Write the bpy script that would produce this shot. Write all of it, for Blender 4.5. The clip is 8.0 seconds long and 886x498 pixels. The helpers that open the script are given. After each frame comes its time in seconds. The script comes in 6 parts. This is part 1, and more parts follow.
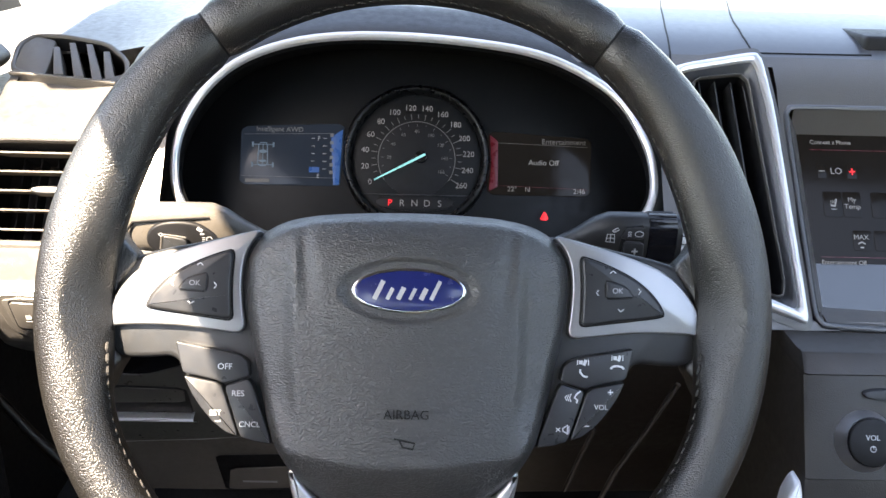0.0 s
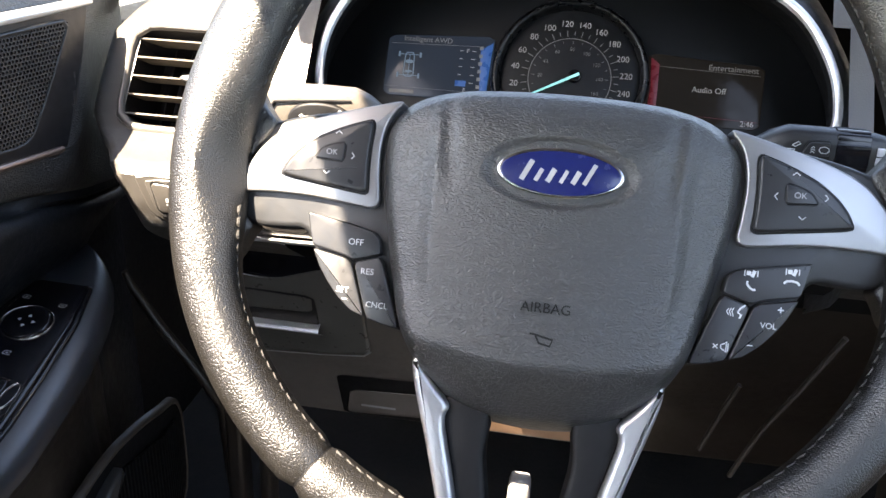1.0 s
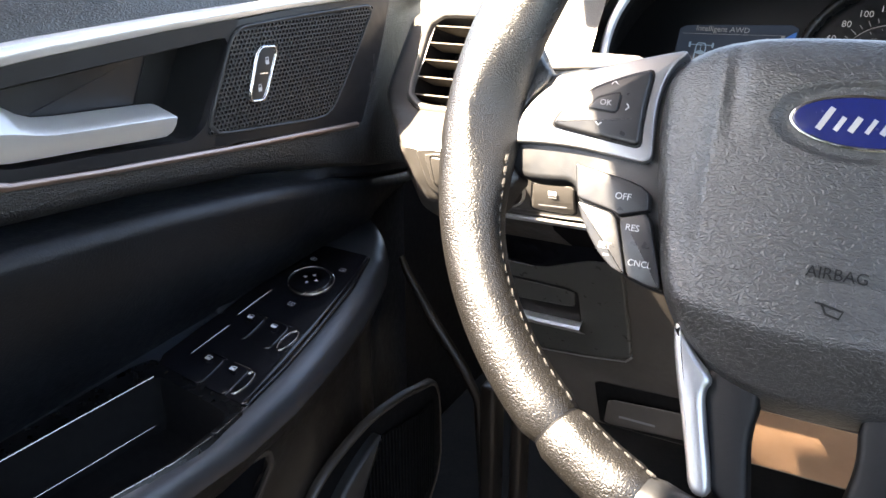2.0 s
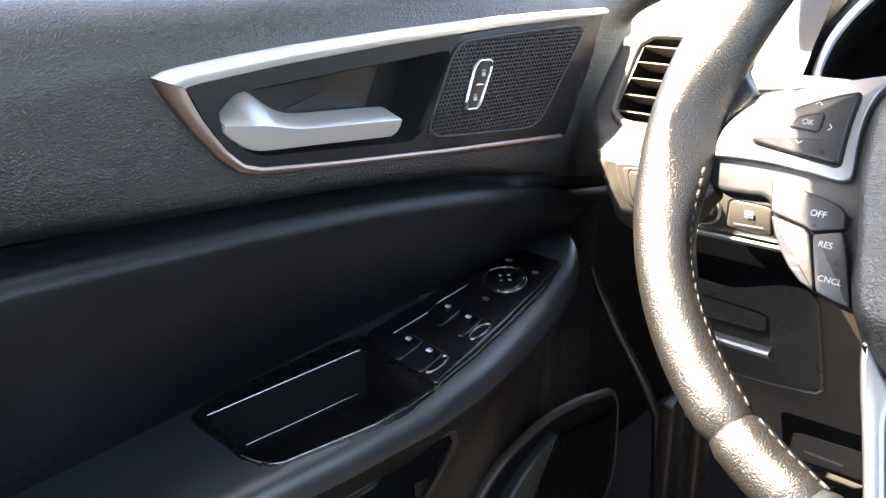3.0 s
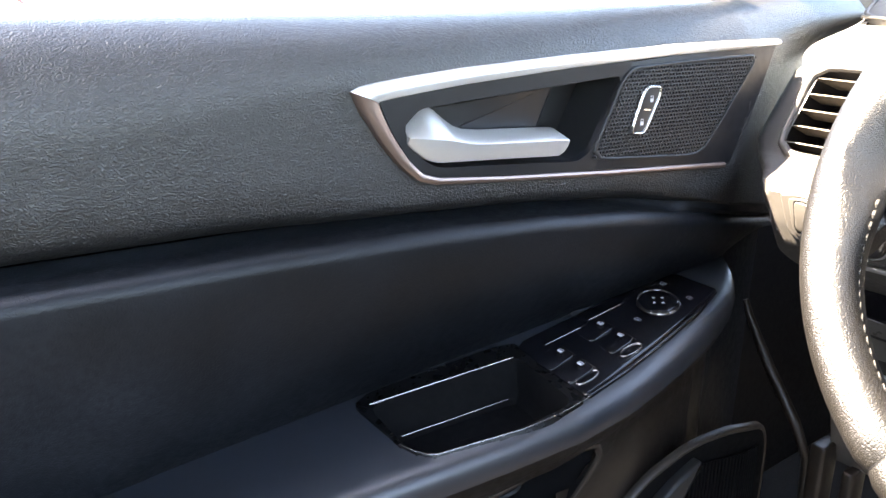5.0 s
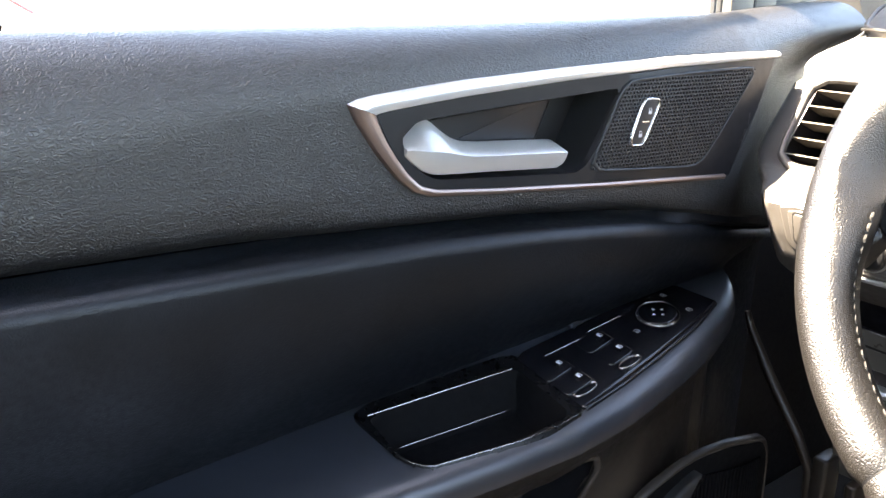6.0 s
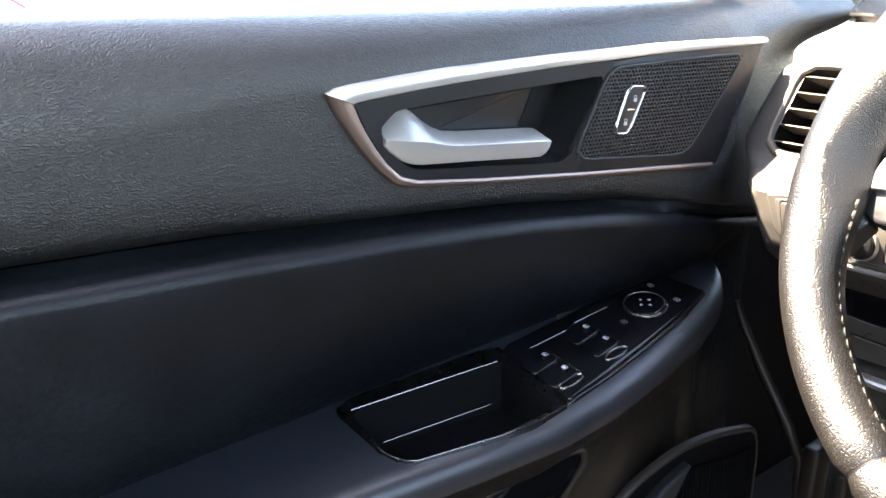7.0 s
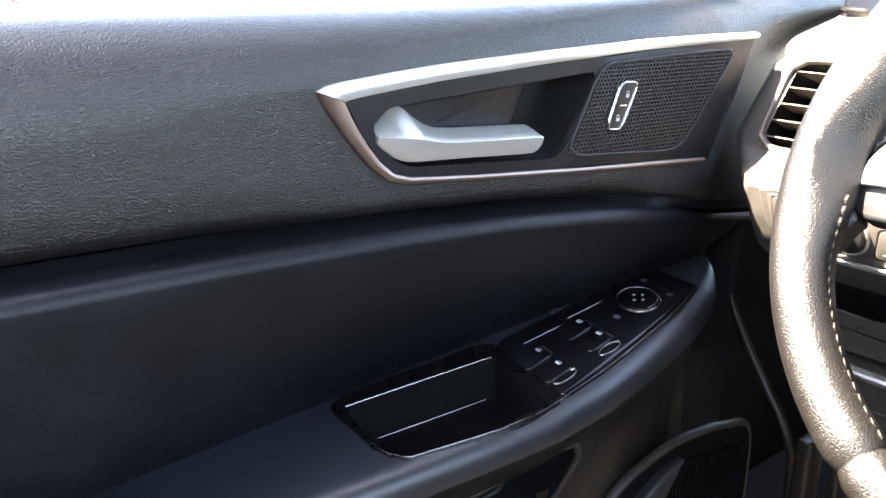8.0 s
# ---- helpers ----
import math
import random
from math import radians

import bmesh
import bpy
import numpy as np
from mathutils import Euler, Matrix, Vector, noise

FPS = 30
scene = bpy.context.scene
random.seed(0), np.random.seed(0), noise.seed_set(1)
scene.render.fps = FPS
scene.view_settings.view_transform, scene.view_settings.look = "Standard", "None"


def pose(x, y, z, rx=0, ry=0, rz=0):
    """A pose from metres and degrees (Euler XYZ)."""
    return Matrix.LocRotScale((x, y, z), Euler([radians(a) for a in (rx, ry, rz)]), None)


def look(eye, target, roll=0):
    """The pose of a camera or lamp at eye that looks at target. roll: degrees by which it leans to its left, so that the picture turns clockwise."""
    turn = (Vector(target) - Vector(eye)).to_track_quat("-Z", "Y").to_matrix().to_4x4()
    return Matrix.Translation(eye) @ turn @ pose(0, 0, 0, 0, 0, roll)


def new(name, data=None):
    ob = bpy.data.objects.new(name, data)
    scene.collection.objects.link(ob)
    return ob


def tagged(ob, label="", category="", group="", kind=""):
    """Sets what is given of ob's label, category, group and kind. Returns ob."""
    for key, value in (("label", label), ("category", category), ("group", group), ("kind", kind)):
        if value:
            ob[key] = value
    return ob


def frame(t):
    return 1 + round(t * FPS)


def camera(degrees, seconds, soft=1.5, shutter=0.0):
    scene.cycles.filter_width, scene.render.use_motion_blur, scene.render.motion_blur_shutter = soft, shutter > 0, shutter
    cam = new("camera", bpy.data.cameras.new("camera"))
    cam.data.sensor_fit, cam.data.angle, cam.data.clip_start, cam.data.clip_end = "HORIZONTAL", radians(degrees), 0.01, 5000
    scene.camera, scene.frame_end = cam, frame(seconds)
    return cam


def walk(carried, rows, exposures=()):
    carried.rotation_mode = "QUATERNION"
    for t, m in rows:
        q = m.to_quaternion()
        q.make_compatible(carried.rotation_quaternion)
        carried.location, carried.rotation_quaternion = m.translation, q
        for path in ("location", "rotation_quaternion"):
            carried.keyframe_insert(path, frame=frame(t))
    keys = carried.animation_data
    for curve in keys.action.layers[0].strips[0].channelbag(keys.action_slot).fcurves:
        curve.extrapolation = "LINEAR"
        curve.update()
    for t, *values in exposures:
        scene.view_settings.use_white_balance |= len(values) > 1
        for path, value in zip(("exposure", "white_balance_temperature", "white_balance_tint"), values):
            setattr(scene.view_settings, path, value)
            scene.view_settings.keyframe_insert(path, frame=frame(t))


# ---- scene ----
cam = camera(56.2, 8.0)
EXPOSURE, SKY, SUNLIGHT = 3.05, 0.12, 5.0
PATH = [
    (0, (0.007, 0.003, 1.182), (0.058, 1.853, 0.422), 1.8),
    (0.5, (0.008, 0.009, 1.157), (-0.036, 1.846, 0.366), 2.6),
    (1, (0.0, 0.018, 1.123), (-0.254, 1.827, 0.308), 2.9),
    (1.5, (-0.007, 0.024, 1.097), (-0.587, 1.769, 0.312), 1.4),
    (2, (0.008, 0.017, 1.076), (-0.881, 1.654, 0.349), -0.1),
    (3.5, (0.029, -0.039, 1.078), (-1.342, 1.248, 0.398), 0.5),
    (4, (0.028, -0.052, 1.076), (-1.414, 1.162, 0.407), 0.9),
    (4.5, (0.034, -0.052, 1.078), (-1.448, 1.124, 0.429), 0.7),
    (6, (0.044, -0.047, 1.082), (-1.476, 1.1, 0.473), 0.5),
    (6.5, (0.047, -0.038, 1.082), (-1.474, 1.111, 0.474), 0.1),
    (7, (0.043, -0.034, 1.079), (-1.467, 1.117, 0.451), 0.1),
    (7.5, (0.042, -0.033, 1.079), (-1.458, 1.124, 0.437), 0.1),
    (8, (0.045, -0.033, 1.081), (-1.456, 1.123, 0.44), -0.1),
]
walk(cam, [(t, look(eye, target, roll)) for t, eye, target, roll in PATH], exposures=[(t, EXPOSURE + e, k, 13) for t, e, k in ((0.0, 0.24, 8200), (1.0, 0.46, 8100), (2.0, 0.70, 8200), (3.5, 1.15, 8300), (4.5, 1.5, 8100), (6.0, 1.2, 8200), (6.5, 0.92, 8200), (7.0, 1.02, 8200), (8.0, 1.20, 8200))])

# ---- light ----
SUN = Vector((-0.40, -0.44, 0.82)).normalized()
world = bpy.data.worlds.new("sky")
scene.world = world
world.use_nodes = True
wn = world.node_tree.nodes
sky = wn.new("ShaderNodeTexSky")
sky.sky_type, sky.sun_disc = "NISHITA", False
sky.sun_elevation, sky.sun_rotation = math.asin(SUN.z), math.atan2(SUN.x, SUN.y)
world.node_tree.links.new(sky.outputs[0], wn["Background"].inputs[0])
wn["Background"].inputs[1].default_value = SKY
sun_data = bpy.data.lights.new("sun", "SUN")
sun_data.energy, sun_data.angle, sun_data.color = SUNLIGHT, radians(0.5), (1.0, 0.945, 0.865)
sun = new("sun", sun_data)
sun.matrix_world = look(SUN * 20, (0, 0, 0))


# ---- materials ----
def material(name, colour, rough=0.5, metal=0.0, grain=0.0, scale=900.0, kind="VORONOI", mottle=0.12, spec=0.5, coat=0.0, emit=None, power=1.0, crease=0.0, rough_var=0.08, stretch=(1, 1, 1), deep=0.6, grain_shade=0.0):
    """A surface with mottled colour, uneven gloss and a fine relief; grain is the relief's strength and scale its cells a metre."""
    m = bpy.data.materials.new(name)
    m.use_nodes = True
    nt = m.node_tree
    n, link = nt.nodes, nt.links.new
    b = n["Principled BSDF"]
    b.inputs["Metallic"].default_value = metal
    b.inputs["Specular IOR Level"].default_value = spec
    b.inputs["Coat Weight"].default_value = coat
    b.inputs["Coat Roughness"].default_value = 0.08
    co = n.new("ShaderNodeTexCoord")
    big = n.new("ShaderNodeTexNoise")
    big.inputs["Scale"].default_value = 22
    big.inputs["Detail"].default_value = 6
    link(co.outputs["Object"], big.inputs["Vector"])
    ramp = n.new("ShaderNodeMapRange")
    ramp.inputs["From Min"].default_value, ramp.inputs["From Max"].default_value = 0.3, 0.7
    ramp.inputs["To Min"].default_value, ramp.inputs["To Max"].default_value = 1 - mottle, 1 + mottle
    link(big.outputs[0], ramp.inputs["Value"])
    mix = n.new("ShaderNodeVectorMath")
    mix.operation = "SCALE"
    mix.inputs[0].default_value = colour
    link(ramp.outputs[0], mix.inputs["Scale"])
    link(mix.outputs[0], b.inputs["Base Color"])
    fine = n.new("ShaderNodeTexNoise")
    fine.inputs["Scale"].default_value = 160
    fine.inputs["Detail"].default_value = 4
    link(co.outputs["Object"], fine.inputs["Vector"])
    rr = n.new("ShaderNodeMapRange")
    rr.inputs["From Min"].default_value, rr.inputs["From Max"].default_value = 0.3, 0.7
    rr.inputs["To Min"].default_value, rr.inputs["To Max"].default_value = max(0.02, rough - rough_var), min(1, rough + rough_var)
    link(fine.outputs[0], rr.inputs["Value"])
    link(rr.outputs[0], b.inputs["Roughness"])
    if grain:
        warp = n.new("ShaderNodeTexNoise")
        warp.inputs["Scale"].default_value = scale * 0.35
        link(co.outputs["Object"], warp.inputs["Vector"])
        add = n.new("ShaderNodeVectorMath")
        add.operation = "MULTIPLY_ADD"
        add.inputs[1].default_value = ((0.2 if kind == "DOME" else 0.8) / scale,) * 3
        link(warp.outputs[1], add.inputs[0])
        aim = n.new("ShaderNodeVectorMath")
        aim.operation = "MULTIPLY"
        aim.inputs[1].default_value = stretch
        link(co.outputs["Object"], aim.inputs[0])
        link(aim.outputs[0], add.inputs[2])
        if kind == "VORONOI":
            cell = n.new("ShaderNodeTexVoronoi")
            cell.feature = "SMOOTH_F1"
            cell.inputs["Scale"].default_value = scale
            out = cell.outputs["Distance"]
        elif kind == "DOME":
            cell = n.new("ShaderNodeTexVoronoi")
            cell.inputs["Scale"].default_value = scale
            swell = n.new("ShaderNodeMath")
            swell.operation = "POWER"
            swell.inputs[1].default_value = 2.0
            link(cell.outputs["Distance"], swell.inputs[0])
            out = swell.outputs[0]
        elif kind == "PEBBLE":
            cell = n.new("ShaderNodeTexVoronoi")
            cell.feature = "DISTANCE_TO_EDGE"
            cell.inputs["Scale"].default_value = scale
            swell = n.new("ShaderNodeMapRange")
            swell.interpolation_type = "SMOOTHERSTEP"
            swell.inputs["From Max"].default_value = 0.32
            link(cell.outputs["Distance"], swell.inputs["Value"])
            out = swell.outputs[0]
        elif kind == "WRINKLE":
            cell = n.new("ShaderNodeTexNoise")
            cell.inputs["Scale"].default_value = scale
            cell.inputs["Detail"].default_value = 1.5
            cell.inputs["Distortion"].default_value = 0.25
            fold = n.new("ShaderNodeMath")
            fold.operation = "SUBTRACT"
            fold.inputs[1].default_value = 0.5
            link(cell.outputs[0], fold.inputs[0])
            size = n.new("ShaderNodeMath")
            size.operation = "ABSOLUTE"
            link(fold.outputs[0], size.inputs[0])
            swell = n.new("ShaderNodeMapRange")
            swell.interpolation_type = "SMOOTHSTEP"
            swell.inputs["From Max"].default_value = 0.17
            link(size.outputs[0], swell.inputs["Value"])
            out = swell.outputs[0]
        else:
            cell = n.new("ShaderNodeTexNoise")
            cell.inputs["Scale"].default_value = scale
            cell.inputs["Detail"].default_value = 3
            out = cell.outputs[0]
        link(add.outputs[0], cell.inputs["Vector"])
        if grain_shade:
            # shading of the grain put into the colour: darker where the relief value is low
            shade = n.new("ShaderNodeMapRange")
            shade.inputs["To Min"].default_value, shade.inputs["To Max"].default_value = 1 - grain_shade, 1 + 0.3 * grain_shade
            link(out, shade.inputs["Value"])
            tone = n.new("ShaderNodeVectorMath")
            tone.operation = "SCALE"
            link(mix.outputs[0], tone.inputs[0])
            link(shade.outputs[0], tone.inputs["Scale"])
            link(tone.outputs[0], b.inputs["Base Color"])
        bump = n.new("ShaderNodeBump")
        bump.invert = kind in ("VORONOI", "DOME")
        bump.inputs["Strength"].default_value = grain
        bump.inputs["Distance"].default_value = deep / scale
        link(out, bump.inputs["Height"])
        last = bump
        if crease:
            wide = n.new("ShaderNodeTexNoise")
            wide.inputs["Scale"].default_value = scale * 0.4
            wide.inputs["Detail"].default_value = 4
            wide.inputs["Distortion"].default_value = 1.5
            link(aim.outputs[0], wide.inputs["Vector"])
            b2 = n.new("ShaderNodeBump")
            b2.inputs["Strength"].default_value = crease
            b2.inputs["Distance"].default_value = 1.0 / scale
            link(wide.outputs[0], b2.inputs["Height"])
            link(bump.outputs[0], b2.inputs["Normal"])
            last = b2
        link(last.outputs[0], b.inputs["Normal"])
    if emit:
        b.inputs["Emission Color"].default_value = (*emit, 1)
        b.inputs["Emission Strength"].default_value = power
    return m


RIM_LEATHER = material("grained_leather", (0.0190, 0.0178, 0.0168), 0.31, grain=1.0, scale=1200, kind="DOME", mottle=0.12, spec=1.0, deep=0.32, grain_shade=0.6, rough_var=0.03)
HUB_VINYL = material("wrinkled_vinyl", (0.041, 0.0407, 0.0412), 0.40, grain=1.0, scale=500, kind="WRINKLE", mottle=0.05, spec=0.95, stretch=(0.8, 1.35, 1), deep=0.10, grain_shade=0.15, rough_var=0.04)
DOOR_VINYL = material("soft_door_vinyl", (0.0160, 0.0152, 0.0147), 0.37, grain=1.0, scale=470, kind="WRINKLE", mottle=0.06, spec=0.95, stretch=(1, 0.75, 1.35), deep=0.15, grain_shade=0.22, rough_var=0.04)
DOOR_SMOOTH = material("padded_door_vinyl", (0.0185, 0.0225, 0.0305), 0.38, grain=0.12, scale=900, kind="NOISE", mottle=0.12, spec=0.95, rough_var=0.04)
PAD_CLOTH = material("dusty_lit_pad_vinyl", (0.0058, 0.0074, 0.0102), 0.44, grain=0.3, scale=420, kind="WRINKLE", mottle=0.30, spec=0.40, deep=0.12)


def dust(m, colour, middle, reach):
    """Pale window light put into a surface's colour round one spot, made dusty by two sizes of noise."""
    n, link = m.node_tree.nodes, m.node_tree.links.new
    b = n["Principled BSDF"]
    old = b.inputs["Base Color"].links[0].from_socket
    where = n.new("ShaderNodeNewGeometry")
    away = n.new("ShaderNodeVectorMath")
    away.operation = "DISTANCE"
    away.inputs[1].default_value = middle
    link(where.outputs["Position"], away.inputs[0])
    near = n.new("ShaderNodeMapRange")
    near.interpolation_type = "SMOOTHSTEP"
    near.inputs["From Min"].default_value, near.inputs["From Max"].default_value = reach, 0.02
    link(away.outputs["Value"], near.inputs["Value"])
    keep = near.outputs[0]
    for size, low, high in ((14, 0.25, 0.6), (220, 0.2, 0.6)):
        blot = n.new("ShaderNodeTexNoise")
        blot.inputs["Scale"].default_value, blot.inputs["Detail"].default_value = size, 5
        link(where.outputs["Position"], blot.inputs["Vector"])
        cut = n.new("ShaderNodeMapRange")
        cut.inputs["From Min"].default_value, cut.inputs["From Max"].default_value = low, high
        link(blot.outputs[0], cut.inputs["Value"])
        both = n.new("ShaderNodeMath")
        both.operation = "MULTIPLY"
        link(keep, both.inputs[0])
        link(cut.outputs[0], both.inputs[1])
        keep = both.outputs[0]
    mix = n.new("ShaderNodeMix")
    mix.data_type = "RGBA"
    mix.inputs[7].default_value = (*colour, 1)
    link(keep, mix.inputs[0])
    link(old, mix.inputs[6])
    link(mix.outputs[2], b.inputs["Base Color"])


# the pad's rear end, lighter by the side window, as colour
dust(PAD_CLOTH, (0.025, 0.0285, 0.035), (-0.390, 0.04, 0.815), 0.165)
DASH = material("grained_dash_plastic", (0.078, 0.072, 0.066), 0.38, grain=0.2, scale=1100, mottle=0.05, spec=0.9)
DASH_TOP = material("soft_dash_top", (0.055, 0.058, 0.065), 0.33, grain=0.12, scale=1100, mottle=0.04, spec=1.0, rough_var=0.03)
LOWER = material("brown_black_plastic", (0.042, 0.0335, 0.0275), 0.40, grain=0.25, scale=1200, mottle=0.15)
CONSOLE = material("dusty_console_plastic", (0.036, 0.0325, 0.0295), 0.40, grain=0.25, scale=1200, mottle=0.15, spec=0.5)
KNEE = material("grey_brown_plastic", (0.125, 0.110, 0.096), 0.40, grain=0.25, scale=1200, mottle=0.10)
TRAY_GREY = material("smooth_grey_plastic", (0.095, 0.093, 0.085), 0.34, mottle=0.10)
GRILLE = material("grille_plastic", (0.030, 0.031, 0.034), 0.42, mottle=0.05)
BLACK = material("matt_black_plastic", (0.007, 0.007, 0.008), 0.5, grain=0.15, scale=1400, kind="NOISE", spec=0.3)
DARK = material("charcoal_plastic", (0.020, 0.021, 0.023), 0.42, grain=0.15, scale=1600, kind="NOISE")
HOOD = material("soft_black_hood", (0.020, 0.0205, 0.023), 0.46, grain=0.3, scale=900, kind="NOISE", spec=0.5)
BEZEL = material("bezel_black_plastic", (0.011, 0.0115, 0.014), 0.40, grain=0.1, scale=1600, kind="NOISE")
PIANO = material("gloss_black_plastic", (0.006, 0.006, 0.008), 0.12, spec=0.5, mottle=0.3, rough_var=0.05)
PANEL_GLOSS = material("gloss_dark_panel", (0.03, 0.033, 0.040), 0.10, spec=1.0, mottle=0.05, rough_var=0.03)
BUTTON = material("button_plastic", (0.022, 0.023, 0.026), 0.35, grain=0.08, scale=1500, kind="NOISE")
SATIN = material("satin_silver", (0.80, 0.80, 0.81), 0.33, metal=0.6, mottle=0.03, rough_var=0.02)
HANDLE_SATIN = material("brushed_satin_handle", (0.72, 0.705, 0.695), 0.34, metal=0.6, mottle=0.03, rough_var=0.02)
SPOKE_GREY = material("brushed_spoke_grey", (0.34, 0.34, 0.35), 0.31, metal=0.75, mottle=0.03, rough_var=0.01)
SPOKE_SILVER = material("brushed_spoke_silver", (0.50, 0.50, 0.51), 0.31, metal=0.75, mottle=0.03, rough_var=0.01)
CHROME = material("bright_chrome", (0.75, 0.75, 0.76), 0.12, metal=1.0, mottle=0.02, rough_var=0.01)
SHADED_TRIM = material("shaded_trim_metal", (0.33, 0.245, 0.215), 0.32, metal=0.85, mottle=0.03, rough_var=0.02)
# dash plastic as it looks in the sun: the light is in this colour
SUNLIT_TAUPE = material("sunlit_taupe_plastic", (0.098, 0.087, 0.075), 0.42, grain=0.3, scale=1100, mottle=0.05)
DARK_CHROME = material("smoked_chrome", (0.36, 0.33, 0.31), 0.25, metal=0.9, mottle=0.03, rough_var=0.02)
SILVER_PAINT = material("silver_paint", (0.55, 0.55, 0.55), 0.38, metal=0.4, mottle=0.03, rough_var=0.02)
BADGE_BLUE = material("badge_blue_enamel", (0.010, 0.018, 0.115), 0.2, coat=0.6, mottle=0.1)
WHITE_INK = material("white_ink", (0.58, 0.59, 0.60), 0.5, mottle=0.05)
GREY_INK = material("grey_ink", (0.35, 0.35, 0.36), 0.5, mottle=0.05)
THREAD = material("grey_thread", (0.030, 0.029, 0.028), 0.75, mottle=0.2)
GAUGE = material("gauge_face", (0.0045, 0.0048, 0.0052), 0.45, mottle=0.1, spec=0.25)
RUBBER = material("black_tray_rubber", (0.0045, 0.0045, 0.005), 0.8, mottle=0.2, spec=0.1)
INSERT = material("satin_black_insert", (0.0040, 0.0042, 0.0048), 0.30, mottle=0.2, spec=0.3)
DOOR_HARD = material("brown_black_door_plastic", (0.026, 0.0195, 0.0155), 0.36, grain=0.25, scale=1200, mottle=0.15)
CARPET = material("black_carpet", (0.012, 0.012, 0.012), 0.95, grain=0.9, scale=700, kind="NOISE", mottle=0.3)
ASPHALT = material("pale_asphalt", (0.16, 0.155, 0.15), 0.9, grain=0.6, scale=60, kind="NOISE", mottle=0.2)
HEADLINER = material("dark_headliner", (0.13, 0.128, 0.122), 0.9, grain=0.3, scale=900, kind="NOISE", mottle=0.05)
SUNLIT_TAN = material("sunlit_knee_plastic", (0.46, 0.27, 0.16), 0.6, grain=0.3, scale=900, kind="NOISE", mottle=0.1)
RED_LAMP = material("lit_red", (0.3, 0.01, 0.01), 0.4, emit=(1.0, 0.03, 0.05), power=0.15)
NEEDLE = material("lit_turquoise_needle", (0.2, 0.6, 0.62), 0.4, emit=(0.3, 0.8, 0.85), power=0.065)
SCREEN = material("lcd_glass", (0.006, 0.0055, 0.0055), 0.15, mottle=0.1, spec=0.15, emit=(0.13, 0.125, 0.12), power=0.006)
TRIP_SCREEN = material("blue_lit_lcd_glass", (0.006, 0.007, 0.010), 0.15, mottle=0.1, spec=0.2, emit=(0.10, 0.16, 0.28), power=0.016)
LIT_BLUE = material("lit_blue_lcd", (0.01, 0.03, 0.1), 0.3, emit=(0.03, 0.20, 0.75), power=0.034)
LIT_RED = material("lit_dark_red_lcd", (0.05, 0.01, 0.015), 0.3, emit=(0.6, 0.04, 0.08), power=0.010)
LIT_WHITE = material("lit_white_text", (0.18, 0.18, 0.18), 0.4, emit=(0.9, 0.92, 0.95), power=0.013)
LIT_CAR = material("lit_pale_blue_lcd", (0.05, 0.08, 0.12), 0.4, emit=(0.35, 0.6, 0.85), power=0.018)
LIT_GREY = material("lit_grey_text", (0.08, 0.08, 0.08), 0.4, emit=(0.8, 0.82, 0.85), power=0.008)


# ---- mesh helpers ----
def part(name, vf, mat, parent=None, label="", smooth=True):
    """One mesh object from (vertices, faces), under a thing or a part."""
    used = sorted({i for q in vf[1] for i in q})
    place = {k: i for i, k in enumerate(used)}
    me = bpy.data.meshes.new(name)
    me.from_pydata([tuple(vf[0][k]) for k in used], [], [tuple(place[i] for i in q) for q in vf[1]])
    me.validate()
    me.materials.append(mat)
    if smooth:
        me.polygons.foreach_set("use_smooth", [True] * len(me.polygons))
        me.set_sharp_from_angle(angle=radians(38))
    me.update()
    ob = new(name, me)
    if parent:
        ob.parent = parent
    if label:
        ob["label"] = label
    return ob


def thing(name, m, label, category, group="", kind=""):
    ob = new(name)
    ob.empty_display_size = 0.05
    ob.matrix_world = m
    return tagged(ob, label, category, group, kind)


def join(*lots):
    verts, faces = [], []
    for v, f in lots:
        k = len(verts)
        verts += list(v)
        faces += [tuple(i + k for i in q) for q in f]
    return verts, faces


def warp(vf, fn):
    return [fn(*v) for v in vf[0]], vf[1]


def grid(rows, close_u=False, close_v=False):
    """Quads over rows of points; close_u joins each row's ends, close_v the last row to the first."""
    nv, nu = len(rows), len(rows[0])
    verts = [p for r in rows for p in r]
    faces = []
    for j in range(nv if close_v else nv - 1):
        for i in range(nu if close_u else nu - 1):
            a, b = j * nu + i, j * nu + (i + 1) % nu
            k = (j + 1) % nv
            faces.append((a, b, k * nu + (i + 1) % nu, k * nu + i))
    return verts, faces


def area(o):
    return 0.5 * sum(a[0] * b[1] - b[0] * a[1] for a, b in zip(o, o[1:] + o[:1]))


def round_off(o, times=2, ratio=0.25):
    """Corner cutting on a closed outline."""
    for _ in range(times):
        q = []
        for a, b in zip(o, o[1:] + o[:1]):
            q.append((a[0] + (b[0] - a[0]) * ratio, a[1] + (b[1] - a[1]) * ratio))
            q.append((a[0] + (b[0] - a[0]) * (1 - ratio), a[1] + (b[1] - a[1]) * (1 - ratio)))
        o = q
    return o


def inset(o, d):
    """A closed outline moved inwards by d (it runs anticlockwise)."""
    res, n = [], len(o)
    for i in range(n):
        p, c, q = Vector(o[i - 1][:2]), Vector(o[i][:2]), Vector(o[(i + 1) % n][:2])
        e, f = (c - p), (q - c)
        if e.length < 1e-9 or f.length < 1e-9:
            res.append(tuple(c))
            continue
        e.normalize(), f.normalize()
        m = Vector((-e.y - f.y, e.x + f.x))
        m = m.normalized() if m.length > 1e-6 else Vector((-e.y, e.x))
        s = max(0.5, m.dot(Vector((-e.y, e.x))))
        res.append(tuple(c + m * d / s))
    return res


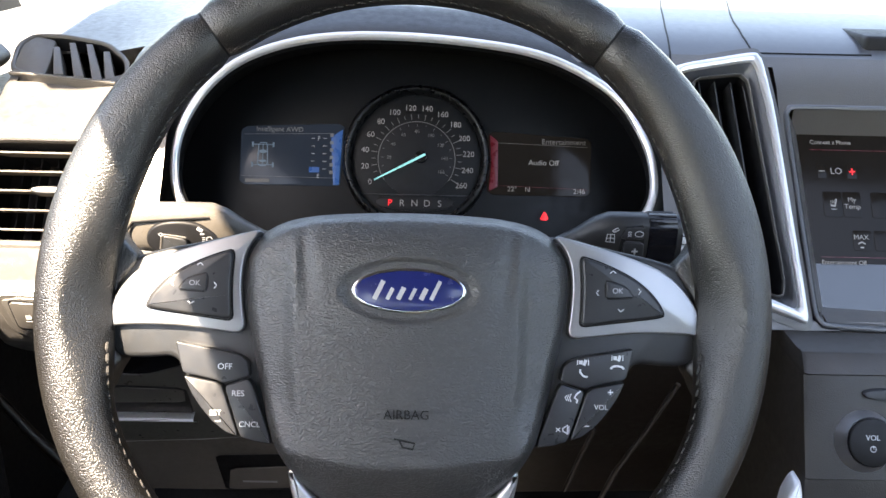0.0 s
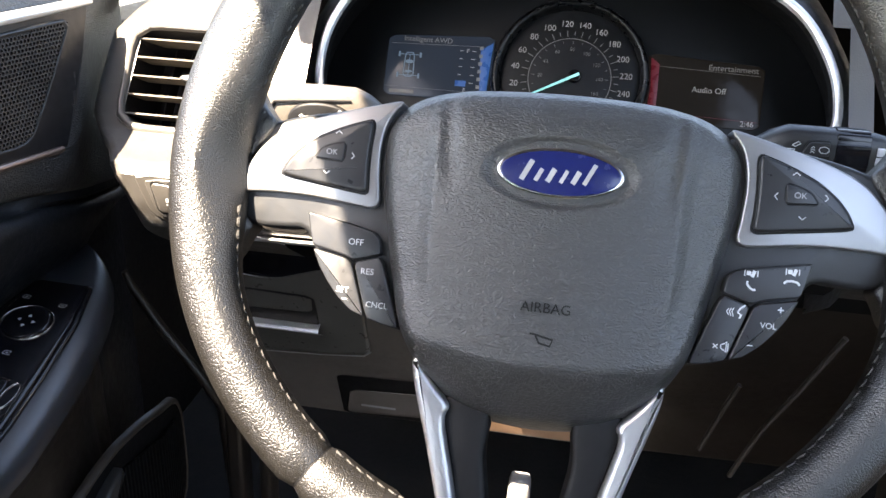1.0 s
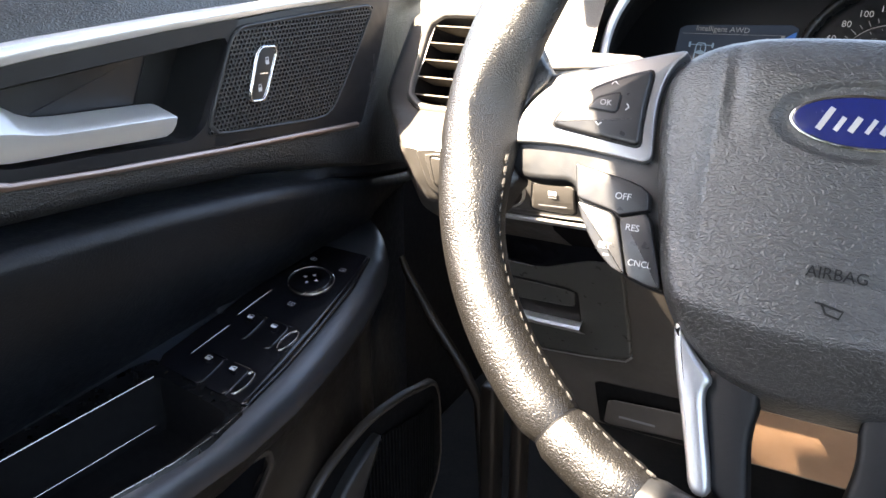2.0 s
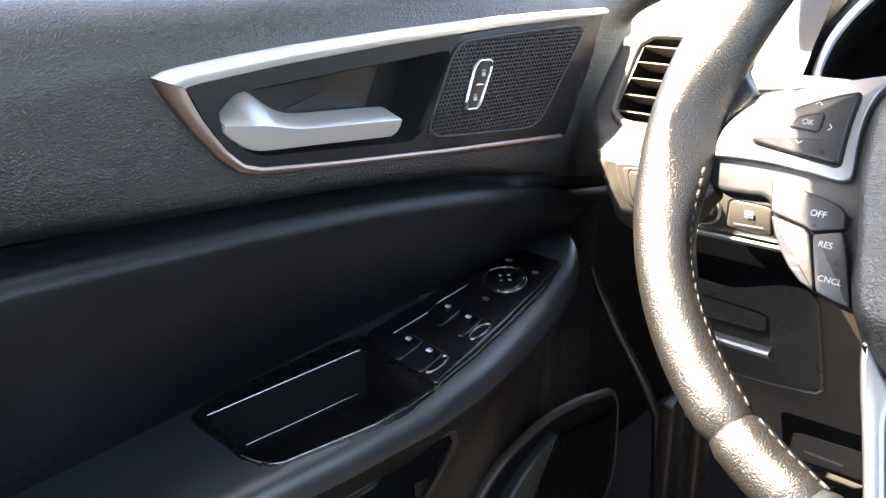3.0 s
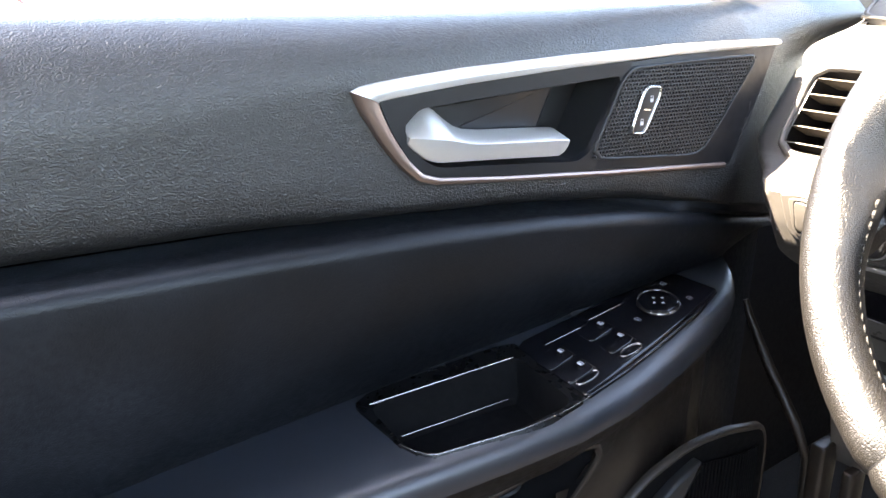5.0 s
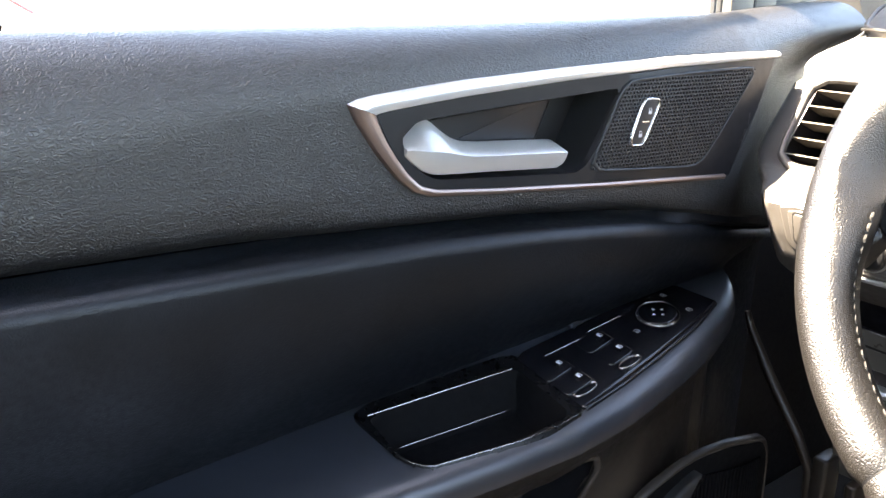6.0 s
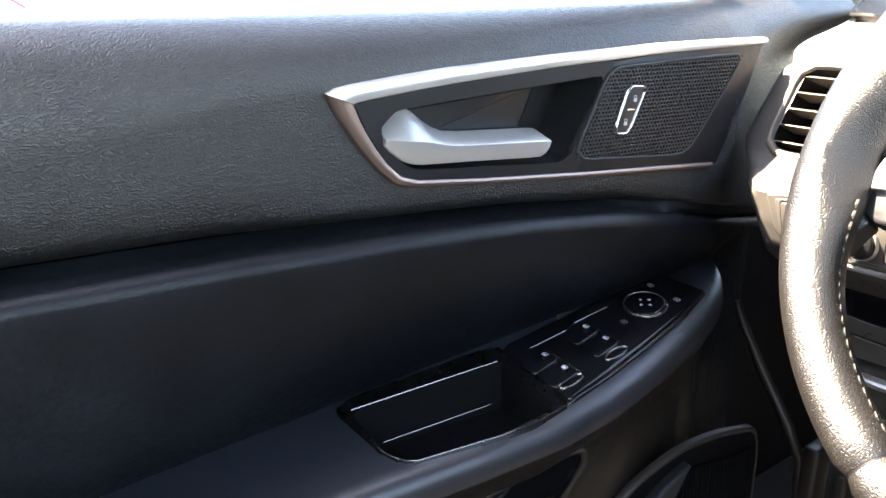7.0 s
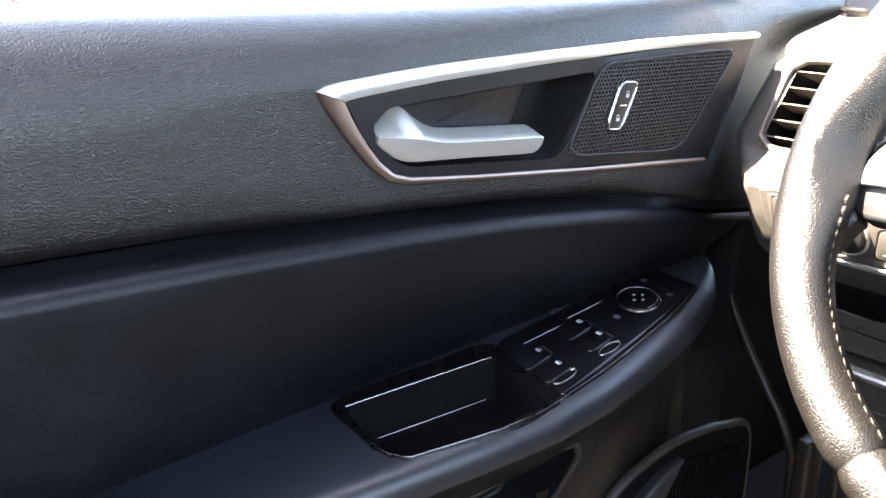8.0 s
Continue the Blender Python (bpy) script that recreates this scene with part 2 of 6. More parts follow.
def plate(o, z0, z1, r=0.0008, steps=3, back=False):
    """A slab with the outline o from z0 up to z1, its upper edge rounded by r."""
    o = [tuple(p) for p in o]
    if area(o) < 0:
        o = o[::-1]
    rows = [[(x, y, z0) for x, y in o]]
    for k in range(steps + 1):
        a = math.pi / 2 * k / steps
        rows.append([(x, y, z1 - r + r * math.sin(a)) for x, y in inset(o, r * (1 - math.cos(a)))])
    v, f = grid(rows, close_u=True)
    n = len(o)
    f.append(tuple(range(len(v) - n, len(v))))
    if back:
        f.append(tuple(range(n - 1, -1, -1)))
    return v, f


def bowl(o, z1, z0, slope=0.004, r=0.002, floor=True):
    """A recess: the outline o at z1, walls sloping in by slope down to z0."""
    o = [tuple(p) for p in o]
    if area(o) < 0:
        o = o[::-1]
    rows = [[(x, y, z1) for x, y in o], [(x, y, z0 + r) for x, y in inset(o, slope)], [(x, y, z0) for x, y in inset(o, slope + r)]]
    v, f = grid(rows, close_u=True)
    n = len(o)
    if floor:
        f.append(tuple(range(len(v) - n, len(v))))
    return v, f


def band(outer, inner, z, h, curve=0.5, closed=True):
    """A raised strip between two outlines with as many points; its section is a low arch of height h."""
    rows = []
    for k, s in ((0, 0.0), (0, 0.0), (0.12, 0.7), (0.35, 0.95), (0.5, 1.0), (0.65, 0.95), (0.88, 0.7), (1, 0.0)):
        rows.append([(a[0] + (b[0] - a[0]) * k, a[1] + (b[1] - a[1]) * k, z + h * s) for a, b in zip(outer, inner)])
    rows[0] = [(x, y, z - 0.002) for x, y, _ in rows[0]]
    return grid(rows, close_u=closed)


def tube(path, radius, n=10, flat=1.0, caps=True):
    """A round bar along points; radius: a number or one a point."""
    rows = []
    for i, p in enumerate(path):
        p = Vector(p)
        d = (Vector(path[min(i + 1, len(path) - 1)]) - Vector(path[max(i - 1, 0)])).normalized()
        s = d.cross(Vector((0, 0, 1)))
        if s.length < 1e-3:
            s = d.cross(Vector((0, 1, 0)))
        s.normalize()
        u = s.cross(d)
        r = radius[i] if isinstance(radius, (list, tuple)) else radius
        rows.append([tuple(p + s * r * math.cos(2 * math.pi * k / n) + u * r * flat * math.sin(2 * math.pi * k / n)) for k in range(n)])
    v, f = grid(rows, close_u=True)
    f = [q[::-1] for q in f]
    if caps:
        f.append(tuple(range(n)))
        f.append(tuple(range(len(v) - 1, len(v) - n - 1, -1)))
    return v, f


def box(x0, x1, y0, y1, z0, z1, r=0.002):
    """A block with small rounded corners."""
    q = 0.7 * r
    o = []
    for cx, cy, a0 in ((x1 - r, y1 - r, 0), (x0 + r, y1 - r, 90), (x0 + r, y0 + r, 180), (x1 - r, y0 + r, 270)):
        o += [(cx + r * math.cos(radians(a0 + k)), cy + r * math.sin(radians(a0 + k))) for k in (0, 30, 60, 90)]
    return plate(o, z0, z1, q, back=True)


def disc(cx, cy, r, n=32, ry=None):
    return [(cx + r * math.cos(2 * math.pi * k / n), cy + (ry or r) * math.sin(2 * math.pi * k / n)) for k in range(n)]


def stroke(pts, w, z, h=0.0002):
    """A flat line of width w along 2D points."""
    rows = [[], []]
    for i, p in enumerate(pts):
        a, b = Vector(pts[max(i - 1, 0)]), Vector(pts[min(i + 1, len(pts) - 1)])
        d = (b - a).normalized()
        m = Vector((-d.y, d.x)) * w / 2
        rows[0].append((p[0] + m.x, p[1] + m.y, z + h))
        rows[1].append((p[0] - m.x, p[1] - m.y, z + h))
    v, f = grid(rows)
    return v, [q[::-1] for q in f]


def lettering(words, size, at, mat, parent, m=None, name="lettering", align="CENTER", thick=0.00012):
    """Words in the built-in font as a mesh, lying in the parent's xy plane at the place given."""
    cu = bpy.data.curves.new(name, "FONT")
    cu.body, cu.size, cu.align_x, cu.align_y, cu.extrude, cu.resolution_u = words, size, align, "CENTER", thick, 3
    tmp = bpy.data.objects.new(name, cu)
    me = bpy.data.meshes.new_from_object(tmp)
    bpy.data.objects.remove(tmp)
    me.materials.append(mat)
    ob = new(name, me)
    ob.parent = parent
    ob.matrix_local = (m or Matrix()) @ Matrix.Translation(at)
    return ob


def lerp(table, x):
    """Piecewise linear look-up in rows of (x, value)."""
    return float(np.interp(x, [a for a, _ in table], [b for _, b in table]))


def smooth_lerp(table, x, w=0.008):
    """The look-up with its corners rounded over 2 w."""
    return sum(lerp(table, x + w * k / 3) for k in (-3, -2, -1, 0, 1, 2, 3)) / 7


def inside(o, x, y):
    hit = False
    for a, b in zip(o, o[1:] + o[:1]):
        if (a[1] > y) != (b[1] > y) and x < (b[0] - a[0]) * (y - a[1]) / (b[1] - a[1]) + a[0]:
            hit = not hit
    return hit


# ---- steering wheel ----
wheel = thing("steering_wheel", pose(0, 0.398, 0.987, 64, 0, 0), "black grained leather steering wheel with silver spokes and worn sunlit rim", "steering wheel")


def rim_section(a0, a1, grow=1.0):
    """A stretch of the rim between two angles, pinched at its seams."""
    rows = []
    n = max(8, int((a1 - a0) / 2.2))
    for i in range(n + 1):
        t = i / n
        deg = a0 + (a1 - a0) * t
        a = radians(deg)
        end = min(t, 1 - t) * (a1 - a0)
        pinch = 1 - 0.13 * math.exp(-(end / 0.7) ** 2)
        side = 0.0
        for c, w in ((16, 24), (164, 24)):
            side += math.exp(-(((deg - c + 180) % 360 - 180) / w) ** 2)
        for c, w in ((-10, 9), (190, 9)):
            side += 0.45 * math.exp(-(((deg - c + 180) % 360 - 180) / w) ** 2)
        spoke = sum(math.exp(-(((deg - c + 180) % 360 - 180) / 10) ** 2) for c in (-1, 181))
        half = (0.0143 + 0.0046 * side) * grow
        mid = 0.1902 - half / grow
        deep = 0.0165 * grow
        row = []
        for k in range(24):
            q = 2 * math.pi * k / 24
            c, s = math.cos(q), math.sin(q)
            e = 0.85 + (0.6 * spoke if c < 0 and s > 0 else 0.0)
            r = mid + half * pinch * math.copysign(abs(c) ** e, c)
            row.append((r * math.cos(a), r * math.sin(a), deep * pinch * math.copysign(abs(s) ** e, s) + 0.007 - 0.0085 * spoke * max(0.0, -c) ** 1.5))
        rows.append(row)
    return grid(rows, close_u=True)


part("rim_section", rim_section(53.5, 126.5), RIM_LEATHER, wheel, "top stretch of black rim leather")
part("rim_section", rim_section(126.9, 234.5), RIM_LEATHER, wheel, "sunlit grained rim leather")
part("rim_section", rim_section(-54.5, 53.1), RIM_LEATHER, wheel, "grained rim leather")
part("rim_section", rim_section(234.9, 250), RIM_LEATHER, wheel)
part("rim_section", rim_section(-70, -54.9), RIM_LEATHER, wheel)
part("rim_insert", rim_section(250, 290, 0.985), DARK, wheel, "smooth dark rim insert")
part("rim_core", rim_section(0, 360, 0.86), BLACK, wheel)

# stitches along the inner edge
stitch_mesh = None
for k in range(150):
    deg = -72 + 324 * k / 149
    d = deg % 360
    if 250 < d < 290 or min(abs((d - q + 180) % 360 - 180) for q in (53.3, 126.7, 234.7, 305.3)) < 1.6:
        continue
    side = sum(math.exp(-(((deg - c + 180) % 360 - 180) / 24) ** 2) for c in (16, 164)) + 0.45 * sum(math.exp(-(((deg - c + 180) % 360 - 180) / 9) ** 2) for c in (-10, 190))
    half = 0.0143 + 0.0046 * side
    r = 0.1902 - 2 * half + 0.0003
    if -8 < (d + 180) % 360 - 180 < 14 or 166 < d < 188:
        continue
    if stitch_mesh is None:
        v, f = tube([(0, -0.0025, -0.0002), (0.0006, -0.0013, 0.0006), (0.0006, 0.0013, 0.0006), (0, 0.0025, -0.0002)], [0.0005, 0.0009, 0.0009, 0.0005], 6)
        stitch_mesh = bpy.data.meshes.new("stitch")
        stitch_mesh.from_pydata([tuple(p) for p in v], [], f)
        stitch_mesh.materials.append(THREAD)
    o = new("stitch", stitch_mesh)
    o.parent = wheel
    a = radians(deg)
    o.matrix_local = Matrix.Translation((r * math.cos(a), r * math.sin(a), 0.0085)) @ Matrix.Rotation(a, 4, "Z") @ Matrix.Rotation(0.35, 4, "X") @ Matrix.Rotation(radians(-35), 4, "Y")

# airbag cover
half_hub = [(0.0, 0.0497), (0.025, 0.0492), (0.049, 0.0477), (0.066, 0.0447), (0.0775, 0.0385), (0.0845, 0.030), (0.0872, 0.020), (0.0865, 0.006), (0.0848, -0.008), (0.0815, -0.024), (0.078, -0.039), (0.074, -0.054), (0.0697, -0.068), (0.064, -0.081), (0.056, -0.0945), (0.046, -0.1045), (0.036, -0.1105), (0.0235, -0.1145), (0.0, -0.1165)]
hub_outline = half_hub + [(-x, y) for x, y in half_hub[-2:0:-1]]
hub_outline = round_off(hub_outline[::-1], 3)


def smoothstep(a, b, x):
    t = min(1, max(0, (x - a) / (b - a)))
    return t * t * (3 - 2 * t)


def hub_height(x, y, s):
    """Height of the airbag cover; s runs from 0 at its middle to 1 at its edge."""
    z = 0.0205 - 0.010 * (abs(x) / 0.088) ** 2 - 15.0 * max(0.0, y - 0.018) ** 2
    line = lerp([(-0.09, 0.050), (-0.03, 0.0565), (0.05, 0.0570)], y)
    z -= (0.0020 * smoothstep(line - 0.0010, line + 0.0070, abs(x)) + 0.17 * max(0.0, abs(x) - line)) * smoothstep(-0.075, -0.045, y)
    z -= 0.0022 * math.exp(-((abs(x) - lerp([(-0.03, 0.044), (0.0, 0.0500), (0.05, 0.0565)], y)) / 0.0048) ** 2) * smoothstep(-0.012, 0.022, y)
    under = max(0.0, -0.0800 + 0.006 * (x / 0.055) ** 2 - y)
    z -= 0.85 * under ** 2 / (under + 0.006)
    d = math.hypot((x - 0.001) / 0.0355, (y - 0.0075) / 0.0166)
    z -= 0.0022 * (1 - smoothstep(0.86, 1.05, d))
    z -= 0.011 * max(0, (s - 0.90) / 0.10) ** 2.2
    return z


rows = []
for k in range(84):
    s = 1 - k / 84
    s = s if k else 1.0
    rows.append([(x * s, (y + 0.02) * s - 0.02, hub_height(x * s, (y + 0.02) * s - 0.02, s)) for x, y in hub_outline])
rows.insert(0, [(x * 0.995, (y + 0.02) * 0.995 - 0.02, -0.022) for x, y in hub_outline])
v, f = grid(rows, close_u=True)
n = len(hub_outline)
f.append(tuple(range(len(v) - n, len(v))))
f = [q[::-1] for q in f] if area(hub_outline) < 0 else f
cover = part("airbag_cover", (v, f), HUB_VINYL, wheel, "dark grey wrinkled vinyl airbag cover")
lettering("AIRBAG", 0.0066, (0.001, -0.0547, 0.0206), BLACK, cover, thick=0.0007)
part("horn_symbol", stroke([(-0.005, -0.0665), (-0.0025, -0.0668), (-0.0005, -0.0705), (0.0045, -0.0715), (0.0055, -0.0685), (0.0005, -0.0675), (-0.0025, -0.0668)], 0.0009, 0.0206, 0.0009), BLACK, cover)

badge = part("badge", plate(disc(0.001, 0.0075, 0.0292, 56, 0.0116), 0.016, 0.0198, 0.0010), CHROME, wheel, "oval badge with silver rim")
part("badge_field", plate(disc(0.001, 0.0075, 0.0276, 56, 0.0102), 0.0185, 0.0203, 0.0006), BADGE_BLUE, badge, "deep blue enamel oval")
# plain slanted bars in place of the mark
for pts, w in (([(-0.0165, 0.0030), (-0.0120, 0.0124)], 0.0024), ([(-0.0100, 0.0030), (-0.0072, 0.0088)], 0.0020), ([(-0.0045, 0.0030), (-0.0015, 0.0092)], 0.0024),
               ([(0.0015, 0.0030), (0.0043, 0.0088)], 0.0018), ([(0.0070, 0.0030), (0.0098, 0.0088)], 0.0024), ([(0.0122, 0.0030), (0.0168, 0.0126)], 0.0020)):
    part("emblem_stroke", stroke(pts, w, 0.0203, 0.0003), SILVER_PAINT, badge)


def mirror(o):
    return [(-x, y) for x, y in o][::-1]


# spokes: dark body, silver trim, switch pads
spoke_body = [(-0.160, 0.016), (-0.140, 0.026), (-0.105, 0.033), (-0.078, 0.040), (-0.060, 0.0), (-0.062, -0.075), (-0.0685, -0.075), (-0.088, -0.0705), (-0.102, -0.0615), (-0.111, -0.0510), (-0.118, -0.0355), (-0.1225, -0.0285), (-0.135, -0.0300), (-0.152, -0.0300), (-0.163, -0.018)]
trim_out = [(-0.0760, 0.0395), (-0.0900, 0.0360), (-0.1051, 0.0318), (-0.1230, 0.0262), (-0.1400, 0.0190), (-0.1510, 0.0075), (-0.1570, -0.0040), (-0.1592, -0.0140), (-0.1474, -0.0128), (-0.1322, -0.0124), (-0.1160, -0.0130), (-0.1000, -0.0150), (-0.0845, -0.0168), (-0.0868, -0.0020), (-0.0880, 0.0150), (-0.0850, 0.0300)]
pad_out = [(-0.0917, 0.0277), (-0.1000, 0.0252), (-0.1090, 0.0216), (-0.1193, 0.0166), (-0.1273, 0.0105), (-0.1333, 0.0038), (-0.1362, -0.0026), (-0.1332, -0.0038), (-0.1162, -0.0061), (-0.1030, -0.0078), (-0.0917, -0.0093), (-0.0925, 0.0000), (-0.0928, 0.0120)]
ok_out = [(-0.1046, 0.0148), (-0.1104, 0.0135), (-0.1158, 0.0114), (-0.1194, 0.0063), (-0.1116, 0.0059), (-0.1049, 0.0055)]
low_top = [(-0.1200, -0.0206), (-0.1089, -0.0226), (-0.0940, -0.0252), (-0.0860, -0.0276), (-0.0825, -0.0308), (-0.0812, -0.0383), (-0.0945, -0.0424), (-0.0985, -0.0405), (-0.1158, -0.0370), (-0.1180, -0.0290)]
low_out = [(-0.1156, -0.0382), (-0.0985, -0.0415), (-0.0952, -0.0440), (-0.0862, -0.0694), (-0.0930, -0.0670), (-0.1003, -0.0612), (-0.1065, -0.0540), (-0.1110, -0.0475)]
low_in = [(-0.0942, -0.0435), (-0.0809, -0.0392), (-0.0684, -0.0732), (-0.0770, -0.0720), (-0.0852, -0.0696)]


def between(x, y, z):
    """The spokes fall away towards the rim."""
    return x, y, z - 0.10 * max(0.0, abs(x) - 0.125) ** 1.3


def arrow(x, y, a, z):
    c, s = math.cos(a), math.sin(a)
    pts = [(-0.0007, -0.0016), (0.0007, 0), (-0.0007, 0.0016)]
    return stroke([(x + p * c - q * s, y + p * s + q * c) for p, q in pts], 0.0005, z)


for flip in (False, True):
    side = mirror if flip else (lambda o: o)
    sx = -1 if flip else 1
    part("spoke_body", warp(plate(round_off(side(spoke_body), 2), -0.020, -0.0035, 0.003), between), DARK, wheel)

    part("spoke_trim", warp(plate(round_off(side(trim_out), 2), -0.010, 0.0008, 0.0012), between), SPOKE_GREY, wheel, "brushed silver spoke trim")
    pad = part("switch_pad", plate(round_off(side(pad_out), 2, 0.2), -0.004, 0.0036, 0.0016), BUTTON, wheel, "black four-way switch pad")
    part("pad_gap", plate(round_off(side([(x * 1.0, y) for x, y in inset(pad_out if area(pad_out) > 0 else pad_out[::-1], -0.0009)]), 2, 0.2), -0.004, 0.0013, 0.0002), BLACK, pad)
    part("ok_surround", plate(round_off(inset(side(ok_out) if area(side(ok_out)) > 0 else side(ok_out)[::-1], -0.0008), 1), 0.002, 0.0038, 0.0001), BLACK, pad)
    ok = part("ok_button", plate(round_off(side(ok_out), 2, 0.1), 0.002, 0.0045, 0.0005), BUTTON, pad)
    lettering("OK", 0.0040, (sx * -0.1110, 0.0096, 0.0045), GREY_INK, ok)
    for x, y, a in ((-0.1086, 0.0197, math.pi / 2), (-0.1128, -0.0005, -math.pi / 2), (-0.1227, 0.0096, math.pi), (-0.1004, 0.0086, 0)):
        part("arrow_mark", arrow(sx * x, y, a if not flip else math.pi - a, 0.0036), WHITE_INK, pad)
    for nm, o in (("upper_switch", low_top), ("outer_switch", low_out), ("inner_switch", low_in)):
        part(nm, plate(round_off(side(o), 2, 0.09), -0.008, 0.0034, 0.0009), BUTTON, wheel, "charcoal rocker switch")

web = [(-0.168, 0.060), (-0.156, 0.040), (-0.1500, 0.0300), (-0.1420, 0.0225), (-0.1500, 0.0120), (-0.1560, 0.0), (-0.1585, -0.0118), (-0.1575, -0.0180), (-0.1545, -0.0250), (-0.1490, -0.0305), (-0.1530, -0.0360), (-0.1565, -0.0460), (-0.166, -0.058), (-0.178, -0.030), (-0.182, 0.010)]
for flip in (False, True):
    part("spoke_web", warp(plate(round_off(mirror(web) if flip else web, 2), -0.016, 0.0, 0.0030, 3), lambda x, y, z: (x, y, z - 0.0022 + 0.12 * max(0.0, abs(x) - 0.152))), RIM_LEATHER, wheel, "grained leather running into the spoke")

for words, size, x, y in (("OFF", 0.0044, -0.0940, -0.0335), ("RES", 0.0043, -0.0868, -0.0473), ("CNCL", 0.0041, -0.0804, -0.0631), ("SET", 0.0040, -0.0981, -0.0573), ("VOL", 0.0038, 0.1027, -0.0515)):
    lettering(words, size, (x, y, 0.0035), WHITE_INK, wheel)
for x, y in ((0.1075, -0.0435), (0.0952, -0.0612), (-0.0965, -0.0615)):
    part("mark", stroke([(x - 0.0014, y), (x + 0.0014, y)], 0.0006, 0.0035), WHITE_INK, wheel)
part("mark", stroke([(0.1075, -0.0449), (0.1075, -0.0421)], 0.0006, 0.00352), WHITE_INK, wheel)


def handset(x, y):
    return stroke([(x - 0.0020, y + 0.0018), (x - 0.0022, y + 0.0004), (x - 0.0008, y - 0.0014), (x + 0.0008, y - 0.0022), (x + 0.0018, y - 0.0018)], 0.0010, 0.0035)


part("mark", handset(0.0936, -0.0335), WHITE_INK, wheel)
part("mark", stroke([(0.1075, -0.0312), (0.1088, -0.0300), (0.1112, -0.0297), (0.1136, -0.0302), (0.1146, -0.0314)], 0.0011, 0.0035), WHITE_INK, wheel)
for x, y in ((0.0930, -0.0283), (0.1112, -0.0258)):
    part("mark", join(stroke([(x - 0.0030, y + 0.0016), (x - 0.0030, y - 0.0012)], 0.0005, 0.0035), stroke([(x - 0.0022, y + 0.0002), (x - 0.0002, y + 0.0002)], 0.0020, 0.0035), stroke([(x + 0.0004, y - 0.0014), (x + 0.0014, y + 0.0016)], 0.0016, 0.0035), stroke([(x + 0.0028, y - 0.0012), (x + 0.0028, y + 0.0018)], 0.0005, 0.0035)), WHITE_INK, wheel)
part("mark", join(stroke([(0.0790, -0.0622), (0.0812, -0.0642)], 0.0005, 0.0035), stroke([(0.0790, -0.0642), (0.0812, -0.0622)], 0.0005, 0.0035), stroke([(0.0826, -0.0640), (0.0826, -0.0624), (0.0842, -0.0616), (0.0850, -0.0606), (0.0850, -0.0658), (0.0842, -0.0648), (0.0826, -0.0640)], 0.0005, 0.0035), stroke([(0.0858, -0.0612), (0.0858, -0.0652)], 0.0005, 0.0035)), WHITE_INK, wheel)
part("mark", join(*[stroke([(0.0868 - k * 0.0011, -0.0446 - k * 0.0003), (0.0860 - k * 0.0012, -0.0466), (0.0868 - k * 0.0011, -0.0488 + k * 0.0003)], 0.00045, 0.0035) for k in range(3)], stroke([(0.0918, -0.0430), (0.0896, -0.0448), (0.0886, -0.0466), (0.0902, -0.0478), (0.0896, -0.0494)], 0.0009, 0.0035)), WHITE_INK, wheel)

# lower forked spokes
fork_silver = [(-0.0590, -0.0835), (-0.0605, -0.0890), (-0.0560, -0.1060), (-0.0500, -0.1240), (-0.0440, -0.1440), (-0.0405, -0.1570), (-0.0310, -0.1570), (-0.0345, -0.1430), (-0.0390, -0.1270), (-0.0425, -0.1130), (-0.0390, -0.1072), (-0.0470, -0.1000), (-0.0540, -0.0910)]
fork_dark = [(-0.0440, -0.1000), (-0.0430, -0.1130), (-0.0390, -0.1270), (-0.0345, -0.1430), (-0.0320, -0.1580), (-0.0160, -0.1600), (-0.0180, -0.1480), (-0.0215, -0.1280), (-0.0190, -0.1120), (-0.0230, -0.1000)]
for flip in (False, True):
    side = mirror if flip else (lambda o: o)
    part("lower_spoke", plate(round_off(side(fork_dark), 2), -0.022, -0.0035, 0.003), BLACK, wheel)
    part("lower_spoke_trim", plate(round_off(side(fork_silver), 2), -0.018, 0.0030, 0.0028, 4), SPOKE_SILVER, wheel, "satin silver lower spoke trim")
part("hub_back", plate(round_off([(-0.062, 0.03), (-0.062, -0.08), (-0.03, -0.105), (0.03, -0.105), (0.062, -0.08), (0.062, 0.03)], 2), -0.075, -0.016, 0.01), BLACK, wheel)

# ---- instrument cluster ----
cluster = thing("instrument_cluster", pose(0, 0.715, 0.99, 90 - 28.8, 0, 0), "dark instrument cluster with round speedometer and two small screens", "instrument cluster")
arch = [(-0.176, -0.078), (-0.186, -0.060), (-0.1885, -0.035), (-0.184, -0.008), (-0.168, 0.022), (-0.142, 0.0465), (-0.100, 0.0630), (-0.054, 0.0690), (0.0, 0.0690), (0.047, 0.0655), (0.094, 0.0590), (0.130, 0.0450), (0.163, 0.0235), (0.182, -0.008), (0.1895, -0.032), (0.190, -0.058), (0.178, -0.078), (0.150, -0.096), (0.0, -0.103), (-0.150, -0.096)]
arch = round_off(arch[::-1], 2)
arch_in, arch_out = inset(arch, 0.0028), inset(arch, -0.0040)
face_o = inset(arch, -0.016)
rows = [[(x, y, 0.071) for x, y in arch_in], [(x, y, 0.068) for x, y in inset(arch, 0.0045)]]
for k in range(1, 7):
    t = k / 6
    rows.append([(a[0] + (b[0] - a[0]) * t, a[1] + (b[1] - a[1]) * t, 0.068 - 0.069 * t) for a, b in zip(inset(arch, 0.0045), face_o)])
part("liner", grid(rows, close_u=True), RUBBER, cluster, "black inner hood of the gauges")
part("trim_ring", band(arch_out, arch_in, 0.0715, 0.0045), SATIN, cluster, "bright silver arch trim")
